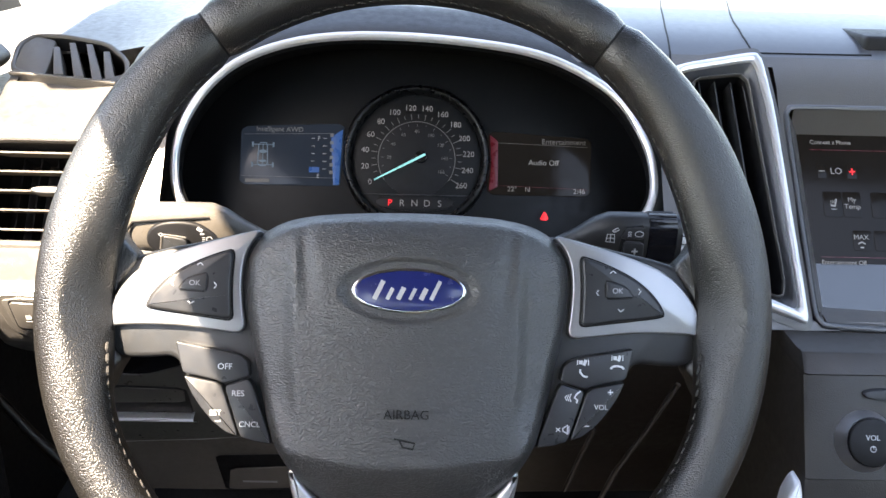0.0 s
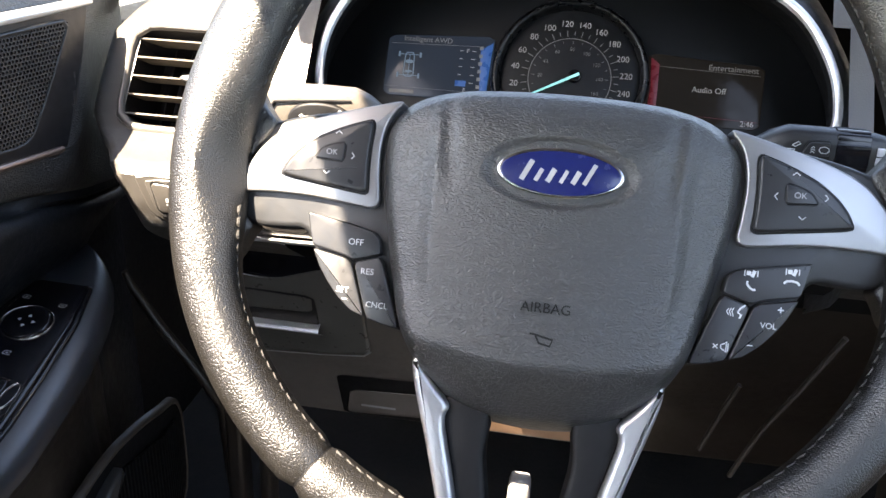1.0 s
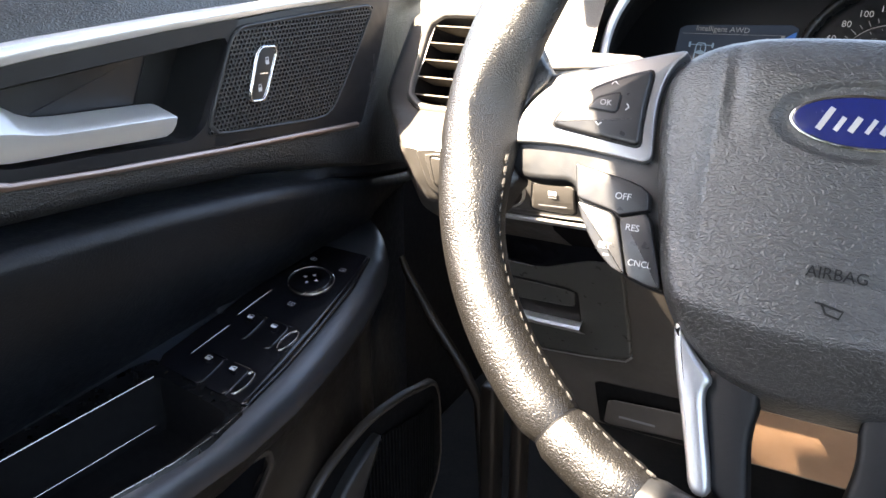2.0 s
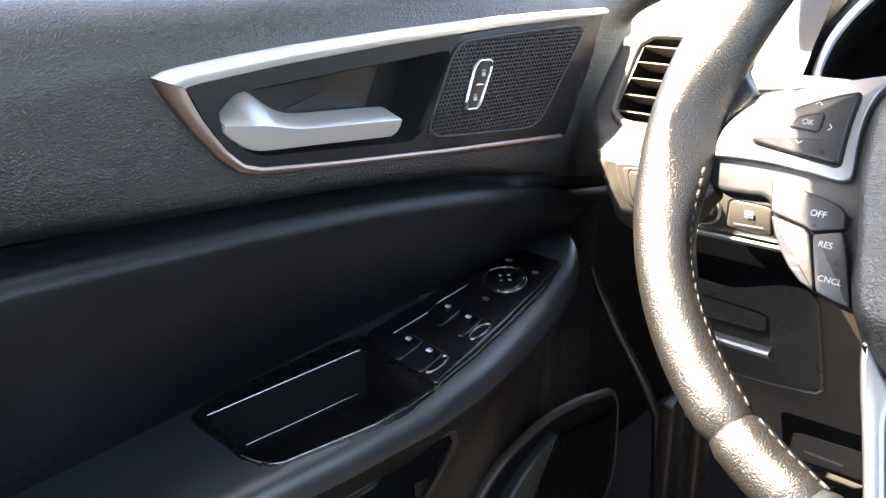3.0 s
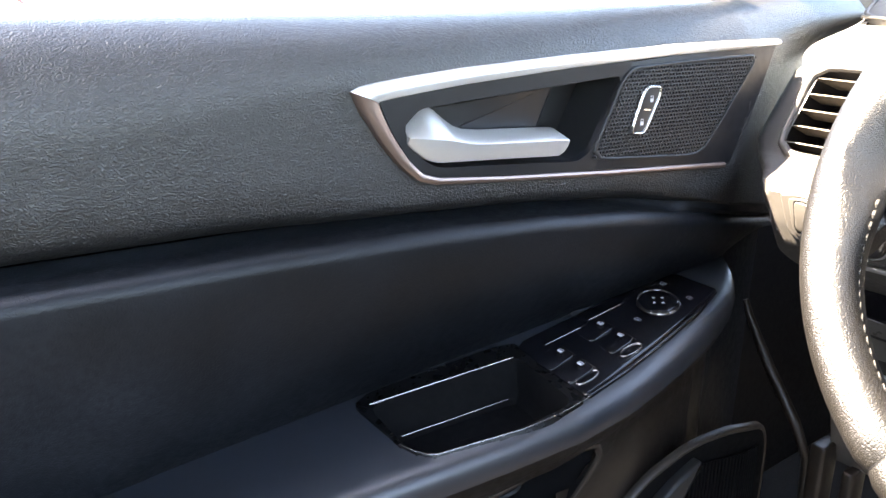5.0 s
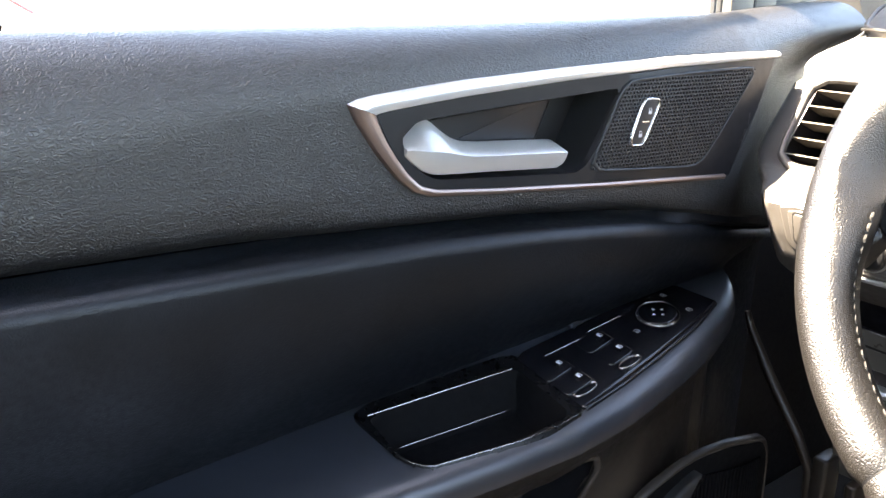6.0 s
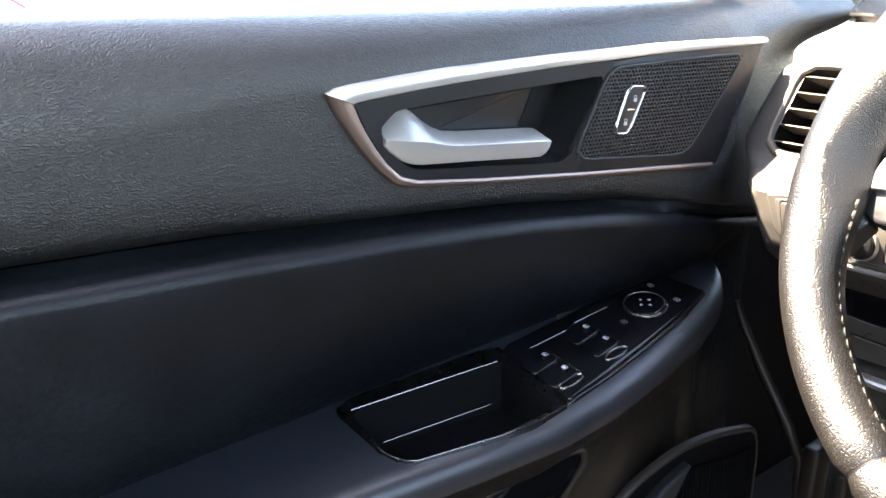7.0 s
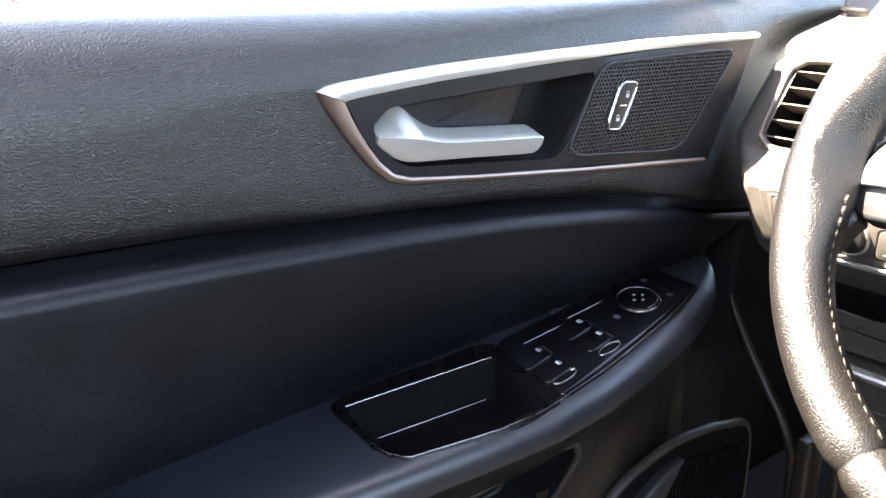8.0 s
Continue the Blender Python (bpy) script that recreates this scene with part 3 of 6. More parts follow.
part("backing", plate(face_o, -0.006, 0.0, 0.0002), GAUGE, cluster)
# speedometer
SX, SY = 0.0008, -0.0140
dial = part("speedometer", plate(disc(SX, SY, 0.0585, 64), -0.001, 0.0012, 0.0004), GAUGE, cluster, "round speedometer dial with white numerals")
part("dial_ring", band(disc(SX, SY, 0.0650, 72), disc(SX, SY, 0.0570, 72), 0.002, 0.008), INSERT, dial, "glossy dark ring")
part("inner_ring", stroke([(SX + 0.0338 * math.cos(radians(q)), SY - 0.001 + 0.0338 * math.sin(radians(q))) for q in range(-34, 215, 4)], 0.0007, 0.0016), LIT_GREY, dial)
part("inner_disc", plate(disc(SX, SY - 0.001, 0.0335, 48), 0.0005, 0.0016, 0.0002), BLACK, dial)


def dial_at(v, r, lo=208.0, per=0.9175):
    a = radians(lo - v * per)
    return SX + r * math.cos(a), SY - 0.0005 + r * math.sin(a), a


for v in range(0, 261, 10):
    r0, r1 = (0.0350, 0.0402) if v % 20 == 0 else (0.0362, 0.0396)
    a, b = dial_at(v, r0), dial_at(v, r1)
    part("tick", stroke([a[:2], b[:2]], 0.0007, 0.0014), LIT_GREY, dial)
    if v % 20 == 0:
        x, y, _ = dial_at(v, 0.0458)
        lettering(str(v), 0.0070, (x, y, 0.0014), LIT_WHITE, dial)
for v in range(0, 161, 10):
    a, b = dial_at(v * 1.609, 0.0312), dial_at(v * 1.609, 0.0296 if v % 20 else 0.0288)
    part("tick", stroke([a[:2], b[:2]], 0.0005, 0.0018), LIT_GREY, dial)
    if v % 20 == 0 and v > 0:
        x, y, _ = dial_at(v * 1.609, 0.0243)
        lettering(str(v), 0.0042, (x, y, 0.0018), LIT_GREY, dial)
lettering("km/h", 0.0038, (SX - 0.0002, SY + 0.0318, 0.0014), LIT_GREY, dial)
a = radians(208)
part("needle", warp(plate([(-0.004, -0.0011), (0.046, -0.0005), (0.046, 0.0005), (-0.004, 0.0011)], 0.004, 0.0058, 0.0004), lambda x, y, z: (SX + 0.004 + x * math.cos(a) - y * math.sin(a), SY + 0.001 + x * math.sin(a) + y * math.cos(a), z)), NEEDLE, dial, "turquoise lit needle")
part("needle_hub", plate(disc(SX + 0.004, SY + 0.001, 0.0055, 24), 0.001, 0.0050, 0.0012), PIANO, dial)
part("gear_strip", plate(round_off([(-0.036, -0.047), (0.036, -0.047), (0.031, -0.061), (-0.031, -0.061)], 2), 0.0008, 0.0026, 0.0005), BLACK, dial)
for ch, x, m in (("P", -0.0217, RED_LAMP), ("R", -0.0112, LIT_WHITE), ("N", -0.0003, LIT_WHITE), ("D", 0.0106, LIT_WHITE), ("S", 0.0216, LIT_WHITE)):
    lettering(ch, 0.0082, (x, -0.0545, 0.0028), m, dial)
part("lower_mask", plate([(-0.047, -0.0470), (0.048, -0.0470), (0.048, -0.0462), (-0.047, -0.0462)], 0.0008, 0.0020, 0.0002), DARK, dial)
# left screen
left = part("left_screen", plate(round_off([(-0.153, 0.0110), (-0.063, 0.0155), (-0.0655, -0.0405), (-0.153, -0.0405)], 1, 0.06), -0.001, 0.0016, 0.0004), TRIP_SCREEN, cluster, "small blue-lit trip screen")
lettering("Intelligent AWD", 0.0062, (-0.1195, 0.0088, 0.0017), LIT_GREY, left)
part("screen_line", stroke([(-0.150, 0.0040), (-0.072, 0.0062)], 0.0003, 0.0016), LIT_GREY, left)
part("screen_line", stroke([(-0.152, -0.0330), (-0.070, -0.0335)], 0.0003, 0.0016), LIT_GREY, left)
part("blue_edge", plate([(-0.0745, 0.0030), (-0.0645, 0.0100), (-0.0665, -0.0395), (-0.0715, -0.0395), (-0.0730, -0.0200)], 0.001, 0.00175, 0.0001), LIT_BLUE, left, "glowing blue edge")
part("car_symbol", join(stroke([(-0.1372, -0.006), (-0.1362, -0.0035), (-0.1308, -0.0035), (-0.1298, -0.006), (-0.1292, -0.0215), (-0.1310, -0.0240), (-0.1360, -0.0240), (-0.1378, -0.0215), (-0.1372, -0.006)], 0.0009, 0.0017), plate(round_off([(-0.1365, -0.0095), (-0.1305, -0.0095), (-0.1300, -0.0125), (-0.1370, -0.0125)], 1), 0.001, 0.0018, 0.0001), plate(round_off([(-0.1368, -0.0185), (-0.1302, -0.0185), (-0.1306, -0.0205), (-0.1364, -0.0205)], 1), 0.001, 0.0018, 0.0001)), LIT_CAR, left, "pale blue four-wheel-drive symbol")
part("axle_lines", join(stroke([(-0.1425, -0.0050), (-0.1245, -0.0050)], 0.0006, 0.0017), stroke([(-0.1425, -0.0230), (-0.1245, -0.0230)], 0.0006, 0.0017), *[stroke([(x, y - 0.0022), (x, y + 0.0022)], 0.0016, 0.0017) for x in (-0.1425, -0.1245) for y in (-0.0050, -0.0230)], stroke([(-0.1335, -0.005), (-0.1335, -0.0230)], 0.0006, 0.0016)), LIT_CAR, left)
part("odometer_bar", stroke([(-0.148, -0.0370), (-0.127, -0.0370)], 0.0030, 0.0017), LIT_GREY, left)
for k in range(5):
    y = 0.0015 - 0.0068 * k
    part("level_mark", stroke([(-0.0915, y), (-0.0885, y)], 0.0005, 0.0017), LIT_WHITE, left)
    part("level_mark", stroke([(-0.0815, y), (-0.0780, y)], 0.0005, 0.0019), LIT_WHITE, left)
part("fuel_bar", stroke([(-0.0930, -0.0265), (-0.0840, -0.0265)], 0.0048, 0.0018), LIT_BLUE, left, "blue fuel level")
for k in range(6):
    part("level_figure", stroke([(-0.0752, 0.0045 - 0.0066 * k), (-0.0722, 0.0045 - 0.0066 * k)], 0.0030, 0.0020), LIT_GREY, left)
lettering("F", 0.0050, (-0.0850, 0.0015, 0.0018), LIT_WHITE, left)
lettering("E", 0.0050, (-0.0850, -0.0320, 0.0018), LIT_WHITE, left)
# right screen
right = part("right_screen", plate(round_off([(0.063, 0.0120), (0.155, 0.0070), (0.154, -0.0450), (0.063, -0.0450)], 1, 0.06), -0.001, 0.0016, 0.0004), SCREEN, cluster, "small lit audio screen")
part("red_edge", plate([(0.0650, 0.0085), (0.0720, 0.0030), (0.0722, -0.0370), (0.0645, -0.0420), (0.0665, -0.0170)], 0.001, 0.00175, 0.0001), LIT_RED, right, "dark red edge")
lettering("Entertainment", 0.0068, (0.1500, 0.0032, 0.0017), LIT_GREY, right, align="RIGHT")
part("screen_line", stroke([(0.070, 0.0015), (0.152, -0.0010)], 0.0003, 0.0016), LIT_GREY, right)
part("screen_line", stroke([(0.066, -0.0410), (0.074, -0.0368), (0.152, -0.0388)], 0.0003, 0.0016), LIT_RED, right)
lettering("Audio Off", 0.0066, (0.1125, -0.0158, 0.0017), LIT_WHITE, right)
lettering("22°", 0.0062, (0.0850, -0.0398, 0.0018), LIT_WHITE, right)
lettering("N", 0.0062, (0.0985, -0.0400, 0.0018), LIT_WHITE, right)
lettering("2:46", 0.0062, (0.1440, -0.0408, 0.0018), LIT_WHITE, right)
part("seat_belt_lamp", plate(round_off([(0.1095, -0.0665), (0.1175, -0.0665), (0.1155, -0.0610), (0.1135, -0.0585), (0.1120, -0.0610)], 1), 0.0, 0.0010, 0.0001), RED_LAMP, cluster, "red lit seat belt warning lamp")

# ---- dashboard ----
PROFILE = [(1.50, 1.02), (1.36, 1.085), (1.20, 1.100), (1.05, 1.104), (0.95, 1.104), (0.87, 1.103), (0.81, 1.100), (0.765, 1.096), (0.735, 1.092), (0.712, 1.087), (0.698, 1.082), (0.688, 1.077), (0.679, 1.070), (0.664, 1.056), (0.652, 1.040), (0.627, 1.007), (0.603, 0.976), (0.579, 0.944), (0.556, 0.934), (0.540, 0.929), (0.534, 0.922), (0.538, 0.900), (0.545, 0.880), (0.556, 0.868), (0.575, 0.856), (0.604, 0.838)]
# finer steps below the slanted face
fine = PROFILE[:17]
for (y0, z0), (y1, z1) in zip(PROFILE[16:], PROFILE[17:]):
    fine += [(y0 + (y1 - y0) * t, z0 + (z1 - z0) * t) for t in (0.25, 0.5, 0.75, 1.0)]
PROFILE = fine


def dash_drop(x, z, y=0.6):
    """The top falls away towards the driver's door."""
    return z - (0.036 - 0.011 * smoothstep(0.74, 0.96, y)) * smoothstep(-0.16, -0.27, x) * smoothstep(1.0, 1.075, z)


def dash_end(z):
    """Where the dash ends beside the door, by height."""
    return smooth_lerp([(0.84, -0.276), (0.862, -0.284), (0.8685, -0.2935), (0.8745, -0.3015), (0.886, -0.3045), (0.907, -0.309), (0.926, -0.317), (0.9330, -0.328), (0.939, -0.343), (0.945, -0.354), (0.953, -0.3580), (0.98, -0.3575), (1.0175, -0.356), (1.035, -0.350), (1.055, -0.343), (1.12, -0.338)], z, 0.004)


dash = thing("dashboard", pose(0, 0.6, 0.8), "dark grained plastic dashboard, sunlit at the driver's door", "dashboard")
to_dash = lambda x, y, z: (x, y - 0.6, z - 0.8)
COLS = [-0.327, -0.276, -0.235, -0.215, -0.200, -0.192, -0.18, -0.165, -0.15, -0.125, -0.1, -0.075, -0.05, 0.0, 0.05, 0.075, 0.1, 0.125, 0.15, 0.165, 0.18, 0.192, 0.2015, 0.2085, 0.240, 0.270, 0.2890, 0.2950, 0.34, 0.38, 0.42, 0.46, 0.52, 0.70, 0.95, 1.20, 1.49]
rows = []
for x in [None] * 5 + COLS:
    rows.append([])
    k = len(rows) - 1
    for y, z in PROFILE:
        if k < 5:
            # rounded end beside the door
            q = math.pi / 2 * k / 4
            e = dash_end(z)
            rows[-1].append((e + 0.012 * (1 - math.cos(q)), y + 0.012 * (1 - math.sin(q)), dash_drop(e, z, y) - 0.010 * (1 - math.sin(q))))
        else:
            e = max(x, dash_end(z) + 0.013 + 0.001 * (k - 5))
            if x > 0.196 and z < 0.944:
                # no nose ahead of the passenger's half: the slanted face runs on down
                y = lerp([(0.838, 0.64), (0.856, 0.60), (0.868, 0.585), (0.880, 0.575), (0.898, 0.562), (0.900, 0.5455), (0.944, 0.579)], z)
            rows[-1].append((e, y, dash_drop(e, z, y)))
v, f = grid(rows)
kept, top_faces = [], []
for q in f:
    c = sum((Vector(v[i]) for i in q), Vector()) / 4
    if -0.327 < c.x < -0.235 and 0.944 < c.z < 1.007 and c.y < 0.7:
        continue
    if -0.192 < c.x < (0.178 if c.z > 1.035 else 0.192) and c.z < 1.066 and c.y < 0.69:
        continue
    if -0.327 < c.x < -0.235 and 0.690 < c.y < 0.735:
        continue
    if abs(c.x) < 0.125 and c.y < 0.735 and c.z < 1.094:
        continue
    if 0.2085 < c.x < 0.2890 and 0.905 < c.z < 1.066 and c.y < 0.69:
        continue
    if 0.2950 < c.x < 0.46 and 0.905 < c.z < 1.040 and c.y < 0.69:
        continue
    (top_faces if c.y > 0.690 and c.x > -0.19 else kept).append(q[::-1])
part("dash_top", warp((v, top_faces), to_dash), DASH_TOP, dash, "smooth soft dash top")
part("dash_shell", warp((v, kept), to_dash), DASH, dash, "grained dark plastic shell")
# end cap that closes the side beside the door
cap = [r for r in rows[0]]
vv = [tuple(p) for p in cap] + [(p[0] + 0.01, 1.30, 0.80) for p in cap]
n = len(cap)
part("end_cap", warp((vv, [(i, i + 1, n + i + 1, n + i) for i in range(n - 1)]), to_dash), DASH, dash)
# cluster surround between the arch trim and the shell
rim_rows = []
cm = cluster.matrix_world
for dz, low, top in ((0.0715, 0.0035, 0.0035), (0.070, 0.008, 0.008), (0.062, 0.014, 0.017), (0.050, 0.022, 0.030), (0.040, 0.026, 0.039), (0.030, 0.030, 0.045), (0.015, 0.032, 0.051), (0.0, 0.034, 0.055), (-0.06, 0.036, 0.060)):
    ring = []
    for (x, y), a, b in zip(arch, inset(arch, -low), inset(arch, -top)):
        t = smoothstep(0.0, 0.055, y)
        ring.append(tuple(cm @ Vector((a[0] + (b[0] - a[0]) * t, a[1] + (b[1] - a[1]) * t, dz))))
    rim_rows.append(ring)
part("gauge_hood", warp(grid(rim_rows, close_u=True), to_dash), HOOD, dash, "soft dark hood over the gauges")

for pts in ([(0.205, 0.672), (0.208, 0.70), (0.213, 0.735), (0.228, 0.81), (0.242, 0.87), (0.26, 0.95)], [(0.2755, 0.692), (0.2752, 0.718), (0.281, 0.762), (0.290, 0.80), (0.310, 0.87)], [(0.2760, 0.692), (0.34, 0.6925), (0.375, 0.693)]):
    seam = []
    for i in range(41):
        x, y = (float(np.interp(i / 40 * (len(pts) - 1), range(len(pts)), [p[k] for p in pts])) for k in (0, 1))
        z = float(np.interp(-y, [-p[0] for p in PROFILE[:15]], [p[1] for p in PROFILE[:15]]))
        seam.append(to_dash(x, y, z + 0.0002))
    part("panel_joint", tube(seam, 0.0008, 6), BLACK, dash)
part("raised_tray_edge", warp(box(0.372, 0.60, 0.700, 0.760, 1.080, 1.094, 0.004), to_dash), BLACK, dash, "black storage lid edge")

# left air vent
VENT_Y = lambda z: 0.579 + (z - 0.944) * 0.762


def face_point(x, z, d=0.0):
    """A point on the dash's slanted face, d proud of it."""
    return x, VENT_Y(z) - 0.795 * d, z + 0.606 * d


def on_face(vf):
    return warp(vf, lambda a, b, c: face_point(a, b, c))


def vent(name, o, lip, label, slats, depth=0.045):
    """An air vent: lip round the opening, dark duct, slats and a knob."""
    c = Vector(face_point(sum(p[0] for p in o) / len(o), sum(p[1] for p in o) / len(o)))
    t = thing(name, Matrix.Translation(c), label, "air vent")
    rel = lambda vf: warp(vf, lambda x, y, z: (x - c.x, y - c.y, z - c.z))
    oo = round_off(o, 2, 0.12)
    oo = oo if area(oo) > 0 else oo[::-1]
    part("vent_frame", rel(on_face(band(inset(oo, -lip), oo, 0.0005, 0.004))), DASH, t)
    part("duct", rel(on_face(bowl(inset(oo, -0.001), 0.002, -depth, 0.004))), BLACK, t, "black duct")
    for s in slats:
        # slats of the side vent take the sunlit colour, the others stay charcoal
        part("slat", rel(on_face(s)), SUNLIT_TAUPE if name == "side_air_vent" else DARK, t)
    return t, rel


slats = []
for k in range(5):
    z = 0.9515 + 0.0122 * k
    prof = [(0.000, 0.0009), (0.0025, 0.0007), (0.003, -0.0005), (-0.022, 0.0042), (-0.022, 0.0058)]
    x0, x1 = -0.327 - 0.004 * (k / 4), -0.236
    rows = [[(x, z + h, d - 0.003) for d, h in prof] for x in (x0, x1)]
    v, f = grid(rows, close_u=True)
    slats.append((v, f))
side_vent, rel = vent("side_air_vent", [(-0.3265, 0.9450), (-0.236, 0.9445), (-0.236, 1.0065), (-0.3300, 1.0065)], 0.006, "slatted air vent in the dash end, sunlight put into the slats' colour", slats)
part("vane_knob", rel(on_face(plate(round_off([(-0.288, 0.9735), (-0.262, 0.9735), (-0.262, 0.9785), (-0.288, 0.9785)], 2), -0.004, 0.003, 0.001))), DARK, side_vent, "small vent tab")
for k in range(6):
    x = -0.310 + 0.0135 * k
    part("vane", rel(on_face(plate([(x, 0.947), (x + 0.0012, 0.947), (x + 0.0012, 1.004), (x, 1.004)], -0.040, -0.026, 0.0002))), BLACK, side_vent)
slats = []
for k in range(3):
    x = 0.226 + 0.013 * k
    slats.append(plate([(x + 0.012, 0.932), (x + 0.0135, 0.932), (x + 0.0015, 1.060), (x, 1.060)], -0.02, -0.002, 0.0004))
centre_vent, rel = vent("centre_air_vent", [(0.2500, 0.9260), (0.2800, 0.9190), (0.2690, 1.0180), (0.2640, 1.0640), (0.2170, 1.0590)], 0.0015, "tall black air vent with silver surround", slats)
t_out = round_off([(0.2400, 0.9240), (0.2602, 0.9130), (0.2925, 0.9030), (0.2945, 0.9060), (0.2930, 0.9300), (0.2840, 1.0400), (0.2780, 1.0740), (0.2730, 1.0800), (0.2080, 1.0695), (0.2020, 1.0600)], 2, 0.12)
t_in = round_off([(0.2450, 0.9290), (0.2620, 0.9200), (0.2850, 0.9120), (0.2880, 0.9150), (0.2870, 0.9310), (0.2780, 1.0400), (0.2720, 1.0680), (0.2690, 1.0730), (0.2125, 1.0640), (0.2085, 1.0590)], 2, 0.12)
t_deep = round_off([(0.2490, 0.9330), (0.2640, 0.9240), (0.2770, 0.9200), (0.2800, 0.9230), (0.2790, 0.9340), (0.2680, 1.0300), (0.2640, 1.0600), (0.2620, 1.0640), (0.2190, 1.0600), (0.2165, 1.0570)], 2, 0.12)
part("surround", rel(on_face(band(t_out, t_in, 0.003, 0.004))), SATIN, centre_vent, "bright silver vent surround")
part("reveal", rel(on_face(grid([[(x, y, 0.003) for x, y in t_in], [(x, y, -0.006) for x, y in t_deep]], close_u=True))), DASH_TOP, centre_vent)
part("collar", rel(on_face(grid([[(x, y, 0.0008) for x, y in inset(t_out if area(t_out) > 0 else t_out[::-1], -0.0045)], [(x, y, 0.0022) for x, y in (t_out if area(t_out) > 0 else t_out[::-1])]], close_u=True))), DASH, centre_vent)

# screen in the middle
touch = thing("touch_screen", Matrix.Translation(face_point(0.36, 0.985)), "dark touch screen set in a deep black surround", "touch screen")
rel_t = lambda vf: warp(on_face(vf), lambda x, y, z: (x - face_point(0.36, 0.985)[0], y - face_point(0.36, 0.985)[1], z - face_point(0.36, 0.985)[2]))
so = [(0.3080, 0.9045), (0.46, 0.8990), (0.46, 1.0410), (0.2990, 1.0410), (0.2960, 1.0370), (0.3030, 0.9100)]
so = round_off(so, 2, 0.10)
part("surround", rel_t(band(inset(so, -0.004), so, 0.0, 0.003)), DASH_TOP, touch)
part("recess", rel_t(grid([[(x, y, 0.002) for x, y in so], [(x, y, -0.014) for x, y in inset(so, 0.0115)], [(x, y, -0.015) for x, y in inset(so, 0.0125)]], close_u=True)), DASH, touch, "grey sloping reveal")
part("screen_panel", rel_t(plate(inset(so, 0.0105), -0.020, -0.0145, 0.0002)), PANEL_GLOSS, touch, "gloss dark panel")
part("display", rel_t(plate([(0.3120, 0.9440), (0.46, 0.9440), (0.46, 1.0300), (0.3080, 1.0300)], -0.015, -0.0140, 0.0001)), SCREEN, touch, "lit display")
fm = Matrix.Translation(-Vector(face_point(0.36, 0.985))) @ Matrix.Translation(face_point(0, 0)) @ Matrix(((1, 0, 0, 0), (0, 0.762 / 1.2573, -0.795, 0), (0, 1 / 1.2573, 0.606, 0), (0, 0, 0, 1)))


SHIFT = (0.0135, -0.0045)


def on_screen(words, size, x, z, mat, align="CENTER"):
    p = Vector(face_point(x + SHIFT[0], z + SHIFT[1], -0.0133)) - Vector(face_point(0.36, 0.985))
    rot = fm.to_3x3().to_4x4()
    lettering(words, size, (0, 0, 0), mat, touch, Matrix.Translation(p) @ rot, align=align)


on_screen("Connect a Phone", 0.0048, 0.3045, 1.0285, LIT_WHITE, "LEFT")
on_screen("LO", 0.0075, 0.3235, 1.0090, LIT_WHITE)
on_screen("My", 0.0056, 0.3335, 0.9900, LIT_WHITE)
on_screen("Temp", 0.0056, 0.3335, 0.9855, LIT_WHITE)
on_screen("MAX", 0.0056, 0.3375, 0.9655, LIT_WHITE)
on_screen("Entertainment Off", 0.0048, 0.3040, 0.9490, LIT_WHITE, "LEFT")
shifted = lambda vf: warp(vf, lambda x, y, z: (x + SHIFT[0], y + SHIFT[1], z))
for x, z, w, h in ((0.3120, 1.0090, 0.0075, 0.0095), (0.3365, 1.0090, 0.0080, 0.0095), (0.3180, 0.9870, 0.0150, 0.0170), (0.3335, 0.9870, 0.0150, 0.0170), (0.3560, 0.9870, 0.0140, 0.0170), (0.3385, 0.9635, 0.0150, 0.0130), (0.3545, 0.9635, 0.0130, 0.0130)):
    part("touch_key", rel_t(shifted(plate(round_off([(x - w / 2, z - h / 2), (x + w / 2, z - h / 2), (x + w / 2, z + h / 2), (x - w / 2, z + h / 2)], 1, 0.08), -0.0145, -0.0136, 0.0002))), SCREEN, touch)
part("key_mark", rel_t(shifted(stroke([(0.3095, 1.0090), (0.3140, 1.0090)], 0.0006, -0.0136))), LIT_WHITE, touch)
part("key_mark", rel_t(shifted(join(stroke([(0.3342, 1.0090), (0.3388, 1.0090)], 0.0009, -0.0136), stroke([(0.3365, 1.0067), (0.3365, 1.0113)], 0.0009, -0.01355)))), RED_LAMP, touch)
part("key_mark", rel_t(shifted(join(stroke([(0.3160, 0.9862), (0.3195, 0.9858), (0.3212, 0.9905)], 0.0013, -0.0136), stroke([(0.3160, 0.9838), (0.3205, 0.9836)], 0.0005, -0.0136), *[stroke([(0.3165 + 0.0014 * k, 0.9875), (0.3160 + 0.0014 * k, 0.9885), (0.3167 + 0.0014 * k, 0.9895)], 0.0004, -0.0136) for k in range(3)]))), LIT_WHITE, touch)
part("key_mark", rel_t(shifted(join(stroke([(0.3345, 0.9612), (0.3375, 0.9625), (0.3405, 0.9612)], 0.0010, -0.0136), stroke([(0.3360, 0.9590), (0.3390, 0.9590)], 0.0009, -0.0136)))), LIT_WHITE, touch)
for z, m in ((1.0235, LIT_RED), (0.9525, LIT_RED)):
    part("screen_line", rel_t(shifted(stroke([(0.304, z), (0.455, z)], 0.0004, -0.0138))), m, touch)

